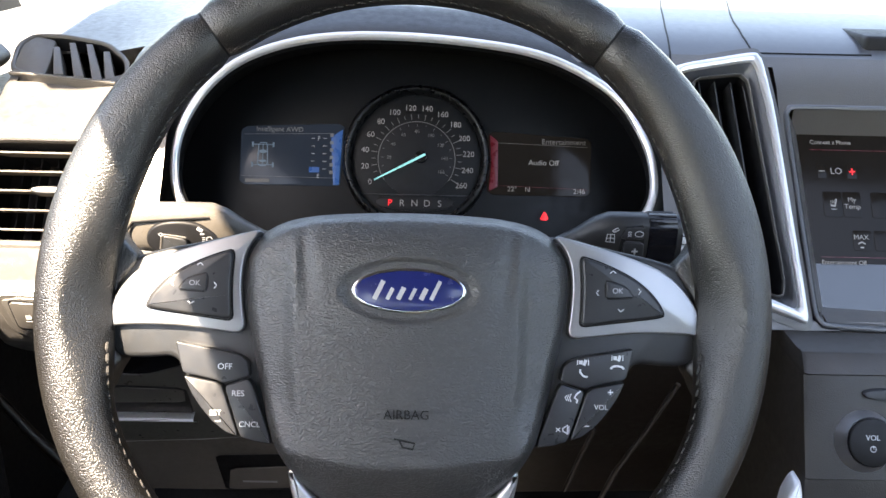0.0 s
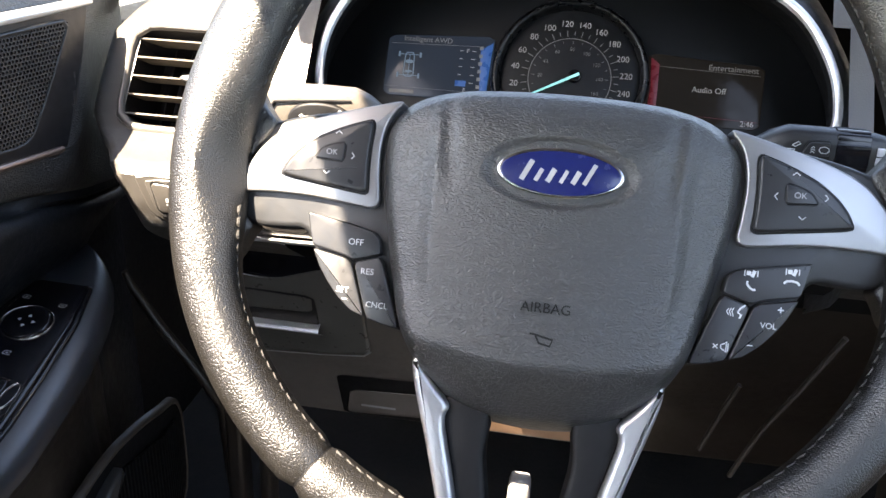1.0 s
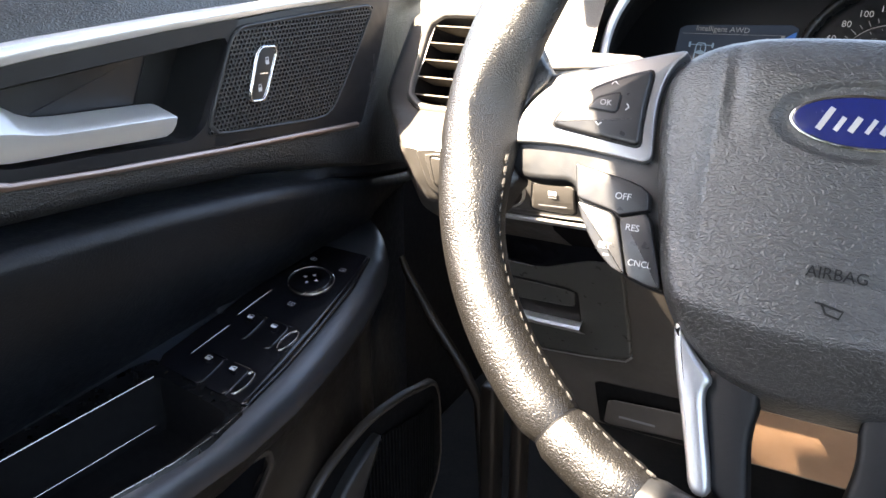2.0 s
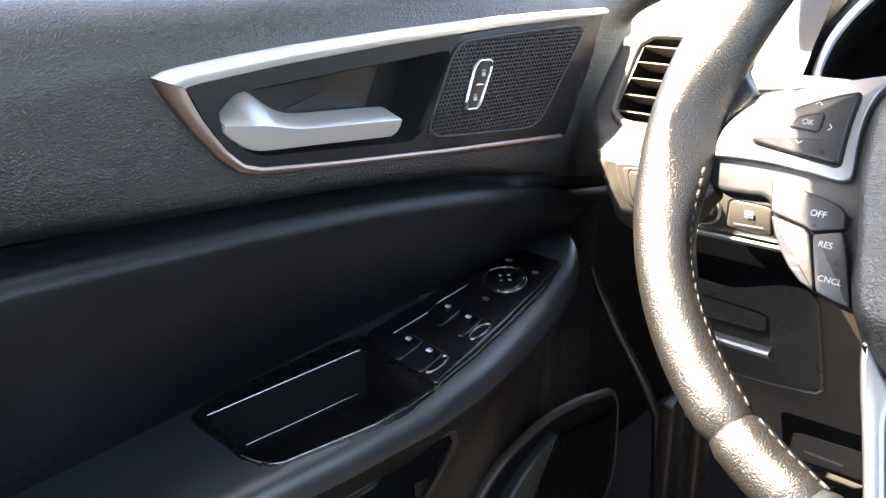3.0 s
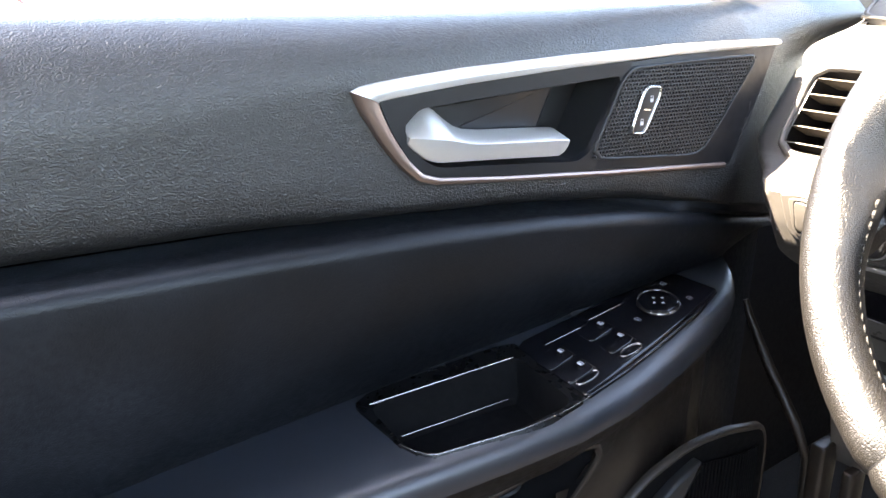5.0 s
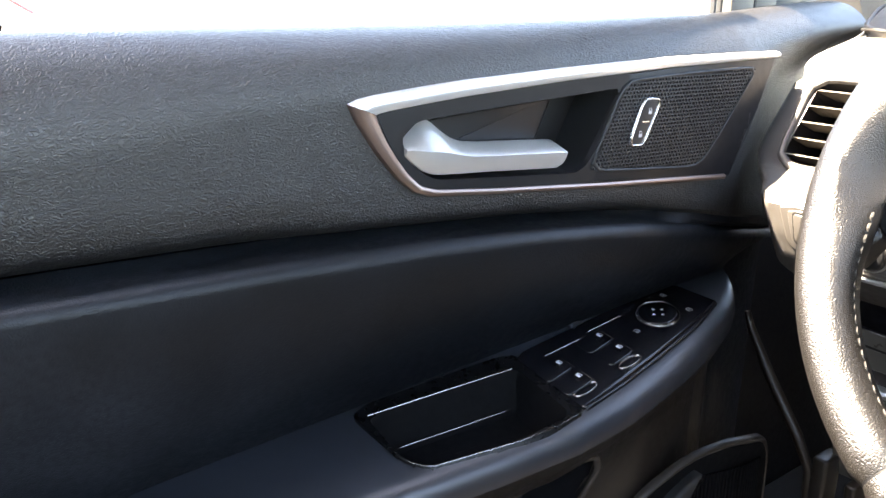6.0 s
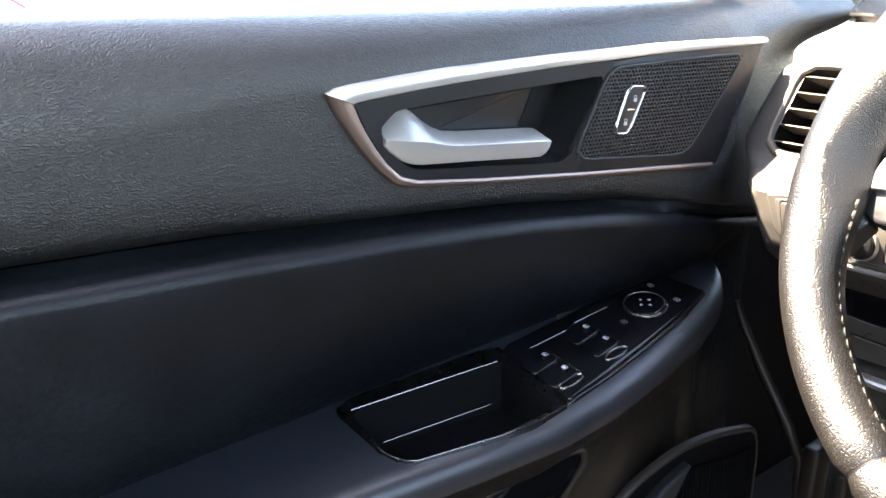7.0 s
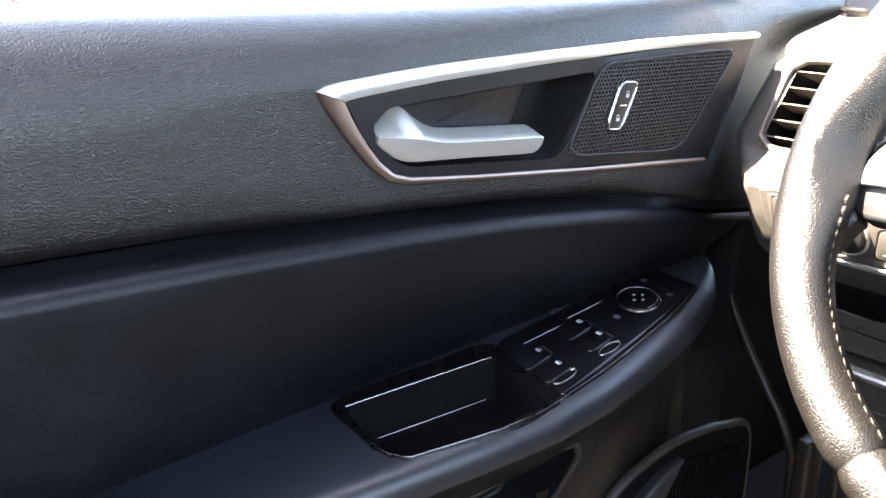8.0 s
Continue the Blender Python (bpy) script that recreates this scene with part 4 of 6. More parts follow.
# centre console below the screen
console = thing("centre_console", pose(0.4, 0.5, 0.35), "brown-black plastic centre console with chrome knob", "console")
to_con = lambda x, y, z: (x - 0.4, y - 0.5, z - 0.35)
cp = [(0.545, 0.9000), (0.5150, 0.8995), (0.5130, 0.8985), (0.505, 0.889), (0.5035, 0.8875), (0.5045, 0.886), (0.4725, 0.8245), (0.4715, 0.8225), (0.472, 0.8215), (0.440, 0.74), (0.42, 0.62), (0.38, 0.35)]
rows = [[(x, y + d, z) for y, z in cp] for x, d in ((0.2760, 0.16), (0.2762, 0.006), (0.2775, 0.0015), (0.2800, 0.0), (0.33, 0.0), (0.40, 0.0), (0.55, 0.0))]
v, f = grid(rows)
part("console_face", warp((v, [q[::-1] for q in f]), to_con), CONSOLE, console, "dusty brown-black console face")
kc = Vector((0.3190, 0.4915, 0.8420))
knob = thing("volume_knob", Matrix.Translation(kc) @ Matrix.Rotation(radians(62), 4, "X") @ Matrix.Diagonal((0.84, 0.84, 1.35, 1)), "round black volume knob with polished chrome ring", "knob")
prof = [(0.0, 0.0290), (0.0055, 0.0290), (0.0068, 0.0280), (0.0095, 0.0265), (0.0150, 0.0225), (0.0175, 0.0208), (0.0170, 0.0198)]
part("chrome_ring", grid([[(r * math.cos(2 * math.pi * k / 56), r * math.sin(2 * math.pi * k / 56), z - 0.004) for k in range(56)] for z, r in prof], close_u=True), SPOKE_GREY, knob, "polished chrome ring")
kcap = part("cap", plate(disc(0, 0, 0.0198, 48), 0.004, 0.0150, 0.0012), BLACK, knob)
lettering("VOL", 0.0062, (0.0, 0.0040, 0.0151), WHITE_INK, kcap)
part("power_mark", join(band(disc(0, -0.0050, 0.0026, 24), disc(0, -0.0050, 0.0020, 24), 0.0150, 0.0002), stroke([(0, -0.0020), (0, -0.0050)], 0.0006, 0.0151)), WHITE_INK, kcap)
part("console_trim", warp(plate(round_off([(0.2560, 0.760), (0.2740, 0.760), (0.2745, 0.822), (0.2690, 0.822), (0.2590, 0.806)], 2), -0.01, 0.003, 0.002), lambda x, y, z: to_con(x, 0.470 - z + (y - 0.82) * 0.5, y)), SATIN, console, "satin silver edge trim")
part("console_key", warp(plate(round_off([(0.3200, 0.872), (0.3600, 0.872), (0.3600, 0.879), (0.3165, 0.879)], 2), -0.002, 0.0015, 0.001), lambda x, y, z: to_con(x, 0.4965 + (y - 0.875) * 0.5 - z, y)), DARK, console, "slim dark button")

# lower driver's side of the dash
knee = thing("knee_panel", pose(-0.1, 0.65, 0.45), "dark brown plastic lower dash panel with coin tray", "dash panel")
to_knee = lambda x, y, z: (x + 0.1, y - 0.65, z - 0.45)
kp = [(0.600, 0.842), (0.606, 0.828), (0.632, 0.776), (0.660, 0.722), (0.676, 0.700), (0.690, 0.676), (0.706, 0.622), (0.709, 0.617), (0.730, 0.612), (0.90, 0.62)]
rows = [[(x, y, z) for y, z in kp] for x in (-0.300, -0.20, -0.1465, -0.1455, -0.10, 0.0, 0.03)]
v, f = grid(rows)
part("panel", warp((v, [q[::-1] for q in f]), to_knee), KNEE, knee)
# the same panel carried on, its colour darkened for the shade beside the column
rows = [[(x, y + (0.03 * (x - 0.03) if j < 9 else 0), z) for j, (y, z) in enumerate(kp)] for x in (0.03, 0.10, 0.17, 0.24, 0.30)]
v, f = grid(rows)
part("shaded_panel", warp((v, [q[::-1] for q in f]), to_knee), DOOR_HARD, knee, "inner part of the knee panel, shade put into its dark brown colour")


def on_knee(vf):
    def go(x, z, d):
        y = float(np.interp(-z, [-p[1] for p in kp[:8]], [p[0] for p in kp[:8]]))
        return to_knee(x, y - 0.88 * d, z + 0.45 * d)
    return warp(vf, go)


part("gloss_strip", on_knee(plate(round_off([(-0.285, 0.808), (-0.222, 0.808), (-0.179, 0.826), (-0.150, 0.826), (-0.150, 0.842), (-0.285, 0.842)], 1, 0.1), -0.002, 0.0040, 0.001)), PIANO, knee, "gloss black strip under the switches")
part("tray_door", on_knee(plate(round_off([(-0.285, 0.700), (-0.2438, 0.7054), (-0.1986, 0.7096), (-0.158, 0.7165), (-0.1515, 0.7260), (-0.1515, 0.8190), (-0.160, 0.8300), (-0.179, 0.8290), (-0.2227, 0.8110), (-0.285, 0.8150)], 2, 0.12), -0.004, 0.007, 0.003)), TRAY_GREY, knee, "hinged grey tray door")
part("tray_mouth", on_knee(plate(round_off([(-0.285, 0.745), (-0.1945, 0.746), (-0.1925, 0.7935), (-0.285, 0.797)], 2, 0.08), 0.002, 0.0074, 0.0004)), BLACK, knee, "black coin tray mouth")
part("tray_flap", on_knee(plate(round_off([(-0.285, 0.7690), (-0.1970, 0.7720), (-0.1945, 0.7905), (-0.285, 0.7945)], 2, 0.08), 0.004, 0.0085, 0.001)), TRAY_GREY, knee)
ledge = [[(x, z, h) for z, h in ((0.7400, 0.004), (0.7425, 0.0205), (0.7440, 0.0220), (0.7480, 0.0185), (0.7560, 0.0060), (0.7575, 0.0020))] for x in (-0.285, -0.25, -0.1945, -0.1925)]
v, f = grid(ledge)
part("tray_lip", on_knee((v, [q[::-1] for q in f])), SATIN, knee, "pale tray lip")
part("edge_strip", on_knee(tube([(-0.290, 0.6985, 0.008), (-0.2438, 0.7035, 0.008), (-0.1986, 0.7077, 0.008), (-0.158, 0.7150, 0.008), (-0.1510, 0.7240, 0.008)], 0.0013, 8)), SILVER_PAINT, knee)
part("socket_recess", on_knee(plate(round_off([(-0.190, 0.618), (-0.100, 0.618), (-0.100, 0.678), (-0.194, 0.673)], 2, 0.05), 0.0, 0.0022, 0.0005)), BLACK, knee, "dark diagnostic socket recess")
part("socket_cover", on_knee(plate(round_off([(-0.186, 0.6200), (-0.100, 0.6260), (-0.100, 0.6600), (-0.1806, 0.6540)], 2, 0.08), 0.001, 0.006, 0.0015)), KNEE, knee)
# sun falling through the wheel onto the knee panel, painted as a tan plate
part("under_column_sun_patch", on_knee(plate(round_off([(-0.085, 0.619), (0.055, 0.6195), (0.055, 0.690), (-0.080, 0.690)], 2, 0.05), -0.001, 0.003, 0.001)), SUNLIT_TAN, knee, "sunlit patch of the knee panel, painted tan")
for pts in ([(0.206, 0.55, 0.849), (0.190, 0.56, 0.800), (0.172, 0.57, 0.752), (0.160, 0.58, 0.70)], [(0.158, 0.60, 0.772), (0.150, 0.605, 0.742), (0.140, 0.61, 0.70)]):
    part("edge_rib", warp(tube(pts, 0.0022, 8), to_knee), LOWER, knee)
part("label_bar", on_knee(stroke([(-0.170, 0.634), (-0.135, 0.634)], 0.003, 0.0062)), GREY_INK, knee)

# switch panel under the vent
sw = thing("headlamp_switch_panel", pose(-0.25, 0.535, 0.905), "dark switch panel with round headlamp knob", "switch panel")


def nose(x, z, d=0.0):
    y = float(np.interp(z, [0.856, 0.868, 0.880, 0.900, 0.922, 0.929], [0.575, 0.556, 0.545, 0.538, 0.534, 0.540]))
    return x + 0.25, y - 0.98 * d - 0.535, z + 0.18 * d - 0.905


on_nose = lambda vf: warp(vf, nose)
part("bezel", on_nose(plate(round_off([(-0.287, 0.8900), (-0.270, 0.8815), (-0.150, 0.8830), (-0.150, 0.9190), (-0.296, 0.9250)], 2, 0.1), -0.002, 0.0025, 0.0015)), DASH, sw)
part("panel", on_nose(plate(round_off([(-0.282, 0.8915), (-0.268, 0.8850), (-0.152, 0.8860), (-0.152, 0.9160), (-0.288, 0.9215)], 2, 0.1), 0.0, 0.0036, 0.001)), DASH, sw, "grey grained switch panel")
part("headlamp_knob", on_nose(join(plate(disc(-0.222, 0.9005, 0.0130, 40), 0.003, 0.010, 0.002), plate(round_off([(-0.2255, 0.8895), (-0.2185, 0.8895), (-0.2185, 0.9115), (-0.2255, 0.9115)], 2), 0.008, 0.015, 0.002))), DARK, sw, "round knob with grip bar")
part("knob_ring", on_nose(band(disc(-0.222, 0.9005, 0.0148, 40), disc(-0.222, 0.9005, 0.0130, 40), 0.0036, 0.003)), SILVER_PAINT, sw, "silver knob ring")
part("dimmer_gap", on_nose(plate(round_off([(-0.2805, 0.8925), (-0.2565, 0.8915), (-0.2565, 0.9175), (-0.2830, 0.9195)], 2, 0.1), 0.003, 0.0039, 0.0002)), BLACK, sw)
part("dimmer", on_nose(plate(round_off([(-0.2790, 0.8940), (-0.2580, 0.8930), (-0.2580, 0.9160), (-0.2815, 0.9180)], 2, 0.1), 0.003, 0.0058, 0.0012)), DASH, sw)
part("mark", on_nose(join(stroke([(-0.2715, 0.9050), (-0.2675, 0.9050)], 0.0032, 0.0060), stroke([(-0.2720, 0.9015), (-0.2675, 0.9015)], 0.0006, 0.0060))), WHITE_INK, sw)
part("key_gap", on_nose(plate(round_off([(-0.2050, 0.8870), (-0.1690, 0.8870), (-0.1690, 0.9115), (-0.2020, 0.9120)], 2, 0.1), 0.003, 0.0039, 0.0002)), BLACK, sw)
part("key", on_nose(plate(round_off([(-0.2030, 0.8880), (-0.1705, 0.8880), (-0.1705, 0.9100), (-0.2000, 0.9105)], 2, 0.1), 0.003, 0.0056, 0.001)), DASH, sw)
part("mark", on_nose(join(stroke([(-0.1890, 0.9030), (-0.1830, 0.9030)], 0.0034, 0.0058), stroke([(-0.1890, 0.8998), (-0.1830, 0.8998)], 0.0006, 0.0058), stroke([(-0.1970, 0.8925), (-0.1760, 0.8935)], 0.0008, 0.0058))), WHITE_INK, sw)
part("lower_strip", on_nose(tube([(-0.268, 0.8760, 0.001), (-0.24, 0.8770, 0.003), (-0.15, 0.8790, 0.004)], 0.0030, 10)), SATIN, sw, "silver strip under the switches")

# corner vent on top of the dash, in a plane that rises away from the driver
corner = thing("corner_demister_vent", pose(-0.285, 0.672, 1.038, math.degrees(math.atan2(0.030, 0.063)), 0, 0), "corner demister vent with upright vanes, sunlight put into its taupe colour", "air vent")
co = round_off([(-0.046, 0.022), (0.040, 0.0105), (0.0470, 0.0175), (0.0415, 0.040), (0.020, 0.0635), (-0.020, 0.0735), (-0.0440, 0.0730), (-0.0520, 0.0600)], 2, 0.15)
part("vent_frame", join(band(inset(co, -0.0035), inset(co, 0.001), 0.0, 0.0022), grid([[(x, y, 0.0) for x, y in inset(co, -0.0035)], [(x, y, -0.02) for x, y in inset(co, -0.0045)]][::-1], close_u=True)), SUNLIT_TAUPE, corner)
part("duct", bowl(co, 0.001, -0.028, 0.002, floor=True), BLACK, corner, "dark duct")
part("blank", warp(plate(round_off([(-0.047, 0.0235), (-0.0205, 0.0205), (-0.0225, 0.050), (-0.026, 0.071), (-0.043, 0.0715), (-0.050, 0.060)], 2, 0.12), -0.02, 0.0012, 0.001), lambda x, y, z: (x, y, z - 0.16 * max(0.0, x + 0.040))), SUNLIT_TAUPE, corner, "smooth closed side")
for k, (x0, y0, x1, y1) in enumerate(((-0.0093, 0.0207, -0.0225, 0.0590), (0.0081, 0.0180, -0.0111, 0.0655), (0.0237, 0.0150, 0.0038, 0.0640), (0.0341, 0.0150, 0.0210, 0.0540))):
    part("vane", plate([(x0 - 0.0034, y0), (x0 + 0.0050, y0), (x1 + 0.0034, y1), (x1 - 0.0020, y1)], -0.018, 0.0006, 0.0008), SUNLIT_TAUPE, corner, "upright vane")
part("lip", tube([(-0.047, 0.0195, 0.0012), (-0.040, 0.0190, 0.0018), (0.036, 0.0092, 0.0018), (0.041, 0.0090, 0.0012)], 0.0016, 8), SUNLIT_TAUPE, corner, "sunlit vent lip")

# ---- steering column and stalks ----
column = thing("steering_column", pose(0, 0.53, 0.92, 64, 0, 0), "dark plastic steering column cowl", "steering column")
rows = []
for z, w, h0, h1 in ((0.065, 0.060, 0.020, -0.055), (0.060, 0.072, 0.028, -0.070), (0.03, 0.078, 0.030, -0.078), (-0.06, 0.080, 0.024, -0.085), (-0.16, 0.078, 0.005, -0.090), (-0.20, 0.075, -0.01, -0.090)):
    o = round_off([(-w, h1 + 0.02), (-w * 0.6, h1), (w * 0.6, h1), (w, h1 + 0.02), (w, h0 - 0.01), (w * 0.55, h0), (-w * 0.55, h0), (-w, h0 - 0.01)], 2)
    rows.append([(x, y + 0.018, z) for x, y in o])
v, f = grid(rows[::-1], close_u=True)
f.append(tuple(range(len(v) - len(rows[0]), len(v))))
part("cowl", (v, f), LOWER, column, "brown-black two-piece cowl")


def stalk(name, sx, label, paint):
    """A column stalk: thin root, then a deep flat-sided head with a blunt end."""
    t = thing(name, pose(sx * 0.07, 0.500, 0.989), label, "column stalk")
    rows = []
    for x, r, back in ((0.0, 0.009, 0.012), (0.025, 0.010, 0.009), (0.037, 0.0115, 0.006), (0.047, 0.0145, 0.002), (0.056, 0.0163, 0.0), (0.075, 0.0165, 0.0), (0.095, 0.0160, 0.0), (0.104, 0.0152, 0.0), (0.110, 0.0135, 0.001), (0.1135, 0.0105, 0.002), (0.1150, 0.006, 0.003)):
        row = []
        for k in range(24):
            c, w = math.cos(2 * math.pi * k / 24), math.sin(2 * math.pi * k / 24)
            row.append((sx * x, back + 0.60 * r * math.copysign(abs(c) ** 0.7, c), r * math.copysign(abs(w) ** 0.8, w) - 0.016 * smoothstep(0.056, 0.02, x)))
        rows.append(row)
    v, f = grid(rows, close_u=True)
    f.append(tuple(range(len(v) - 24, len(v))))
    f = f if sx < 0 else [q[::-1] for q in f]
    part("lever", (v, f), paint, t)
    return t


# the left lever's paler colour stands for sun on it
left_stalk = stalk("indicator_stalk", -1, "indicator stalk with black sleeve, sunlight put into its taupe colour", SUNLIT_TAUPE)
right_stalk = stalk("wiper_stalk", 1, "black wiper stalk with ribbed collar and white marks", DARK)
flat = lambda vf, sx: warp(vf, lambda x, y, z: (sx * (x - 0.07), -0.0098 - z, y - 0.989))
# indicator stalk: groove, turning sleeve, rocker
part("groove", flat(tube([(0.178, 0.980, 0.0), (0.1775, 0.990, 0.0), (0.1735, 0.9955, 0.0), (0.160, 0.9968, 0.0), (0.140, 0.9985, 0.0), (0.126, 0.9990, -0.001)], 0.0008, 6), -1), BLACK, left_stalk)
sleeve_o = [(0.166, 0.984), (0.1645, 0.990), (0.160, 0.9945), (0.152, 0.9970), (0.140, 0.9975), (0.130, 0.9950), (0.122, 0.988), (0.120, 0.980), (0.126, 0.9745), (0.145, 0.9735), (0.158, 0.9750), (0.164, 0.979)]
part("sleeve", flat(plate(round_off(sleeve_o, 2), -0.004, 0.0022, 0.0018), -1), BLACK, left_stalk, "black turning sleeve")
part("rocker", flat(plate(round_off([(0.1565, 0.9735), (0.1545, 0.9875), (0.1530, 0.9890), (0.140, 0.9870), (0.1375, 0.9740)], 2, 0.12), 0.0, 0.0055, 0.0012), -1), DARK, left_stalk, "black rocker")
part("rocker_edge", flat(tube([(0.1568, 0.974, 0.0050), (0.1548, 0.9880, 0.0050), (0.1525, 0.9893, 0.0045), (0.1400, 0.9875, 0.0042)], 0.0007, 6), -1), DASH, left_stalk)
part("mark", flat(stroke([(0.1490, 0.9805), (0.1450, 0.9805)], 0.0012, 0.0057), -1), WHITE_INK, left_stalk)
part("mark", flat(join(stroke([(0.1575, 0.9888), (0.1555, 0.9875), (0.1555, 0.9900), (0.1575, 0.9888)], 0.0005, 0.0024), stroke([(0.1555, 0.9888), (0.1530, 0.9888)], 0.0006, 0.0024)), -1), WHITE_INK, left_stalk)
part("mark", flat(join(stroke([(0.1330, 0.9935), (0.1300, 0.9915)], 0.0022, 0.0024), stroke([(0.1315, 0.9895), (0.1290, 0.9895)], 0.0010, 0.0024)), -1), GREY_INK, left_stalk)
part("mark", flat(join(stroke([(0.1260 + 0.0018 * math.cos(k * 0.7), 0.9860 + 0.0018 * math.sin(k * 0.7)) for k in range(10)], 0.0005, 0.0024), *[stroke([(0.1285, 0.9846 + 0.0013 * k), (0.1305, 0.9846 + 0.0013 * k)], 0.0005, 0.0024) for k in range(3)]), -1), GREY_INK, left_stalk)
# wiper stalk: ribbed collar, level marks, key
rows = []
for x in [0.0805 + 0.0006 * k for k in range(32)]:
    row = []
    for k in range(72):
        c, w = math.cos(2 * math.pi * k / 72), math.sin(2 * math.pi * k / 72)
        r = 0.0163 + (0.0007 if k % 6 < 3 else -0.0003) - (0.0012 if x < 0.081 or x > 0.0985 else 0)
        row.append((x, 0.64 * r * math.copysign(abs(c) ** 0.7, c), r * math.copysign(abs(w) ** 0.8, w)))
    rows.append(row)
v, f = grid(rows, close_u=True)
part("collar", (v, [q[::-1] for q in f]), PIANO, right_stalk, "ribbed black collar")
part("key_gap", flat(plate(round_off([(0.130, 0.9725), (0.1345, 0.9995), (0.1475, 1.0010), (0.1490, 0.9725)], 2, 0.1), -0.004, 0.0006, 0.0003), 1), BLACK, right_stalk)
part("key", flat(plate(round_off([(0.1335, 0.9725), (0.1345, 0.9890), (0.1365, 0.9905), (0.1455, 0.9900), (0.1480, 0.9880), (0.1485, 0.9725)], 2, 0.12), -0.002, 0.0024, 0.0010), 1), BUTTON, right_stalk, "black wiper key")
part("key", flat(plate(round_off([(0.1325, 0.9915), (0.1360, 0.9992), (0.1468, 0.9998), (0.1475, 0.9915)], 2, 0.1), -0.002, 0.0014, 0.0006), 1), BUTTON, right_stalk)
part("mark", flat(join(stroke([(0.1400, 0.9840), (0.1440, 0.9840)], 0.0011, 0.0026), stroke([(0.1420, 0.9820), (0.1420, 0.9860)], 0.0011, 0.00265)), 1), WHITE_INK, right_stalk)
part("mark", flat(join(stroke([(0.1412, 0.9952), (0.1418, 0.9968), (0.1440, 0.9974), (0.1462, 0.9966), (0.1466, 0.9950), (0.1452, 0.9936), (0.1424, 0.9938), (0.1412, 0.9952)], 0.0005, 0.0016), *[stroke([(0.1368, 0.9935 + 0.0013 * k), (0.1379, 0.9944 + 0.0013 * k), (0.1390, 0.9935 + 0.0013 * k)], 0.0005, 0.0016) for k in range(3)]), 1), WHITE_INK, right_stalk)
part("mark", flat(join(stroke([(0.1235, 0.9895), (0.1290, 0.9890), (0.1285, 0.9945), (0.1240, 0.9945), (0.1235, 0.9895)], 0.0006, 0.0004), stroke([(0.1262, 0.9893), (0.1262, 0.9945)], 0.0005, 0.0004), stroke([(0.1235, 0.9920), (0.1288, 0.9918)], 0.0005, 0.0004), stroke([(0.1270, 0.9968), (0.1300, 0.9990), (0.1312, 0.9978), (0.1285, 0.9960), (0.1270, 0.9968)], 0.0006, 0.0004)), 1), WHITE_INK, right_stalk)
for k in range(4):
    w = 0.0014 + 0.0008 * k
    part("level_bar", flat(plate([(0.1725, 0.9785 + 0.0052 * k), (0.1725 + w, 0.9785 + 0.0052 * k), (0.1725 + w, 0.9827 + 0.0052 * k), (0.1725, 0.9827 + 0.0052 * k)], -0.002, 0.0004, 0.0001), 1), WHITE_INK, right_stalk)

# ---- driver's door ----
door = thing("front_door", pose(-0.40, 0.2, 0.40), "black vinyl front door with silver handle trim", "car door")


def door_x(y):
    """The door's inner face in plan: it leans inwards towards the dash."""
    return -0.40 + (0.115 * (min(y, 0.57) - 0.2) - 0.9 * max(0.0, y - 0.57) ** 1.6 if y > -0.1 else -0.0345 + 0.03 * (y + 0.1))


def at_door(y, z, d):
    x = door_x(y)
    if y > 0.57:
        # the sill runs on straight to the screen pillar, the face below it bends away
        x += (-0.3575 - 0.02 * (y - 0.57) - x) * smoothstep(1.005, 1.05, z)
    return x + 0.40 + d, y - 0.2, z - 0.40


on_door = lambda vf: warp(vf, at_door)


def crease_z(y):
    """Height of the dark fold between the upper pad and the lower pad."""
    return lerp([(-0.7, 0.918), (0.0, 0.9260), (0.15, 0.9265), (0.26, 0.9248), (0.355, 0.9205), (0.45, 0.912), (0.526, 0.9025), (0.60, 0.888), (0.76, 0.850)], y)


pocket = [(0.2100, 1.0125), (0.222, 0.995), (0.2320, 0.9790), (0.256, 0.9525), (0.2730, 0.9445), (0.396, 0.9385), (0.5530, 0.9255), (0.603, 1.0315), (0.500, 1.0265), (0.391, 1.0205), (0.298, 1.0145)]


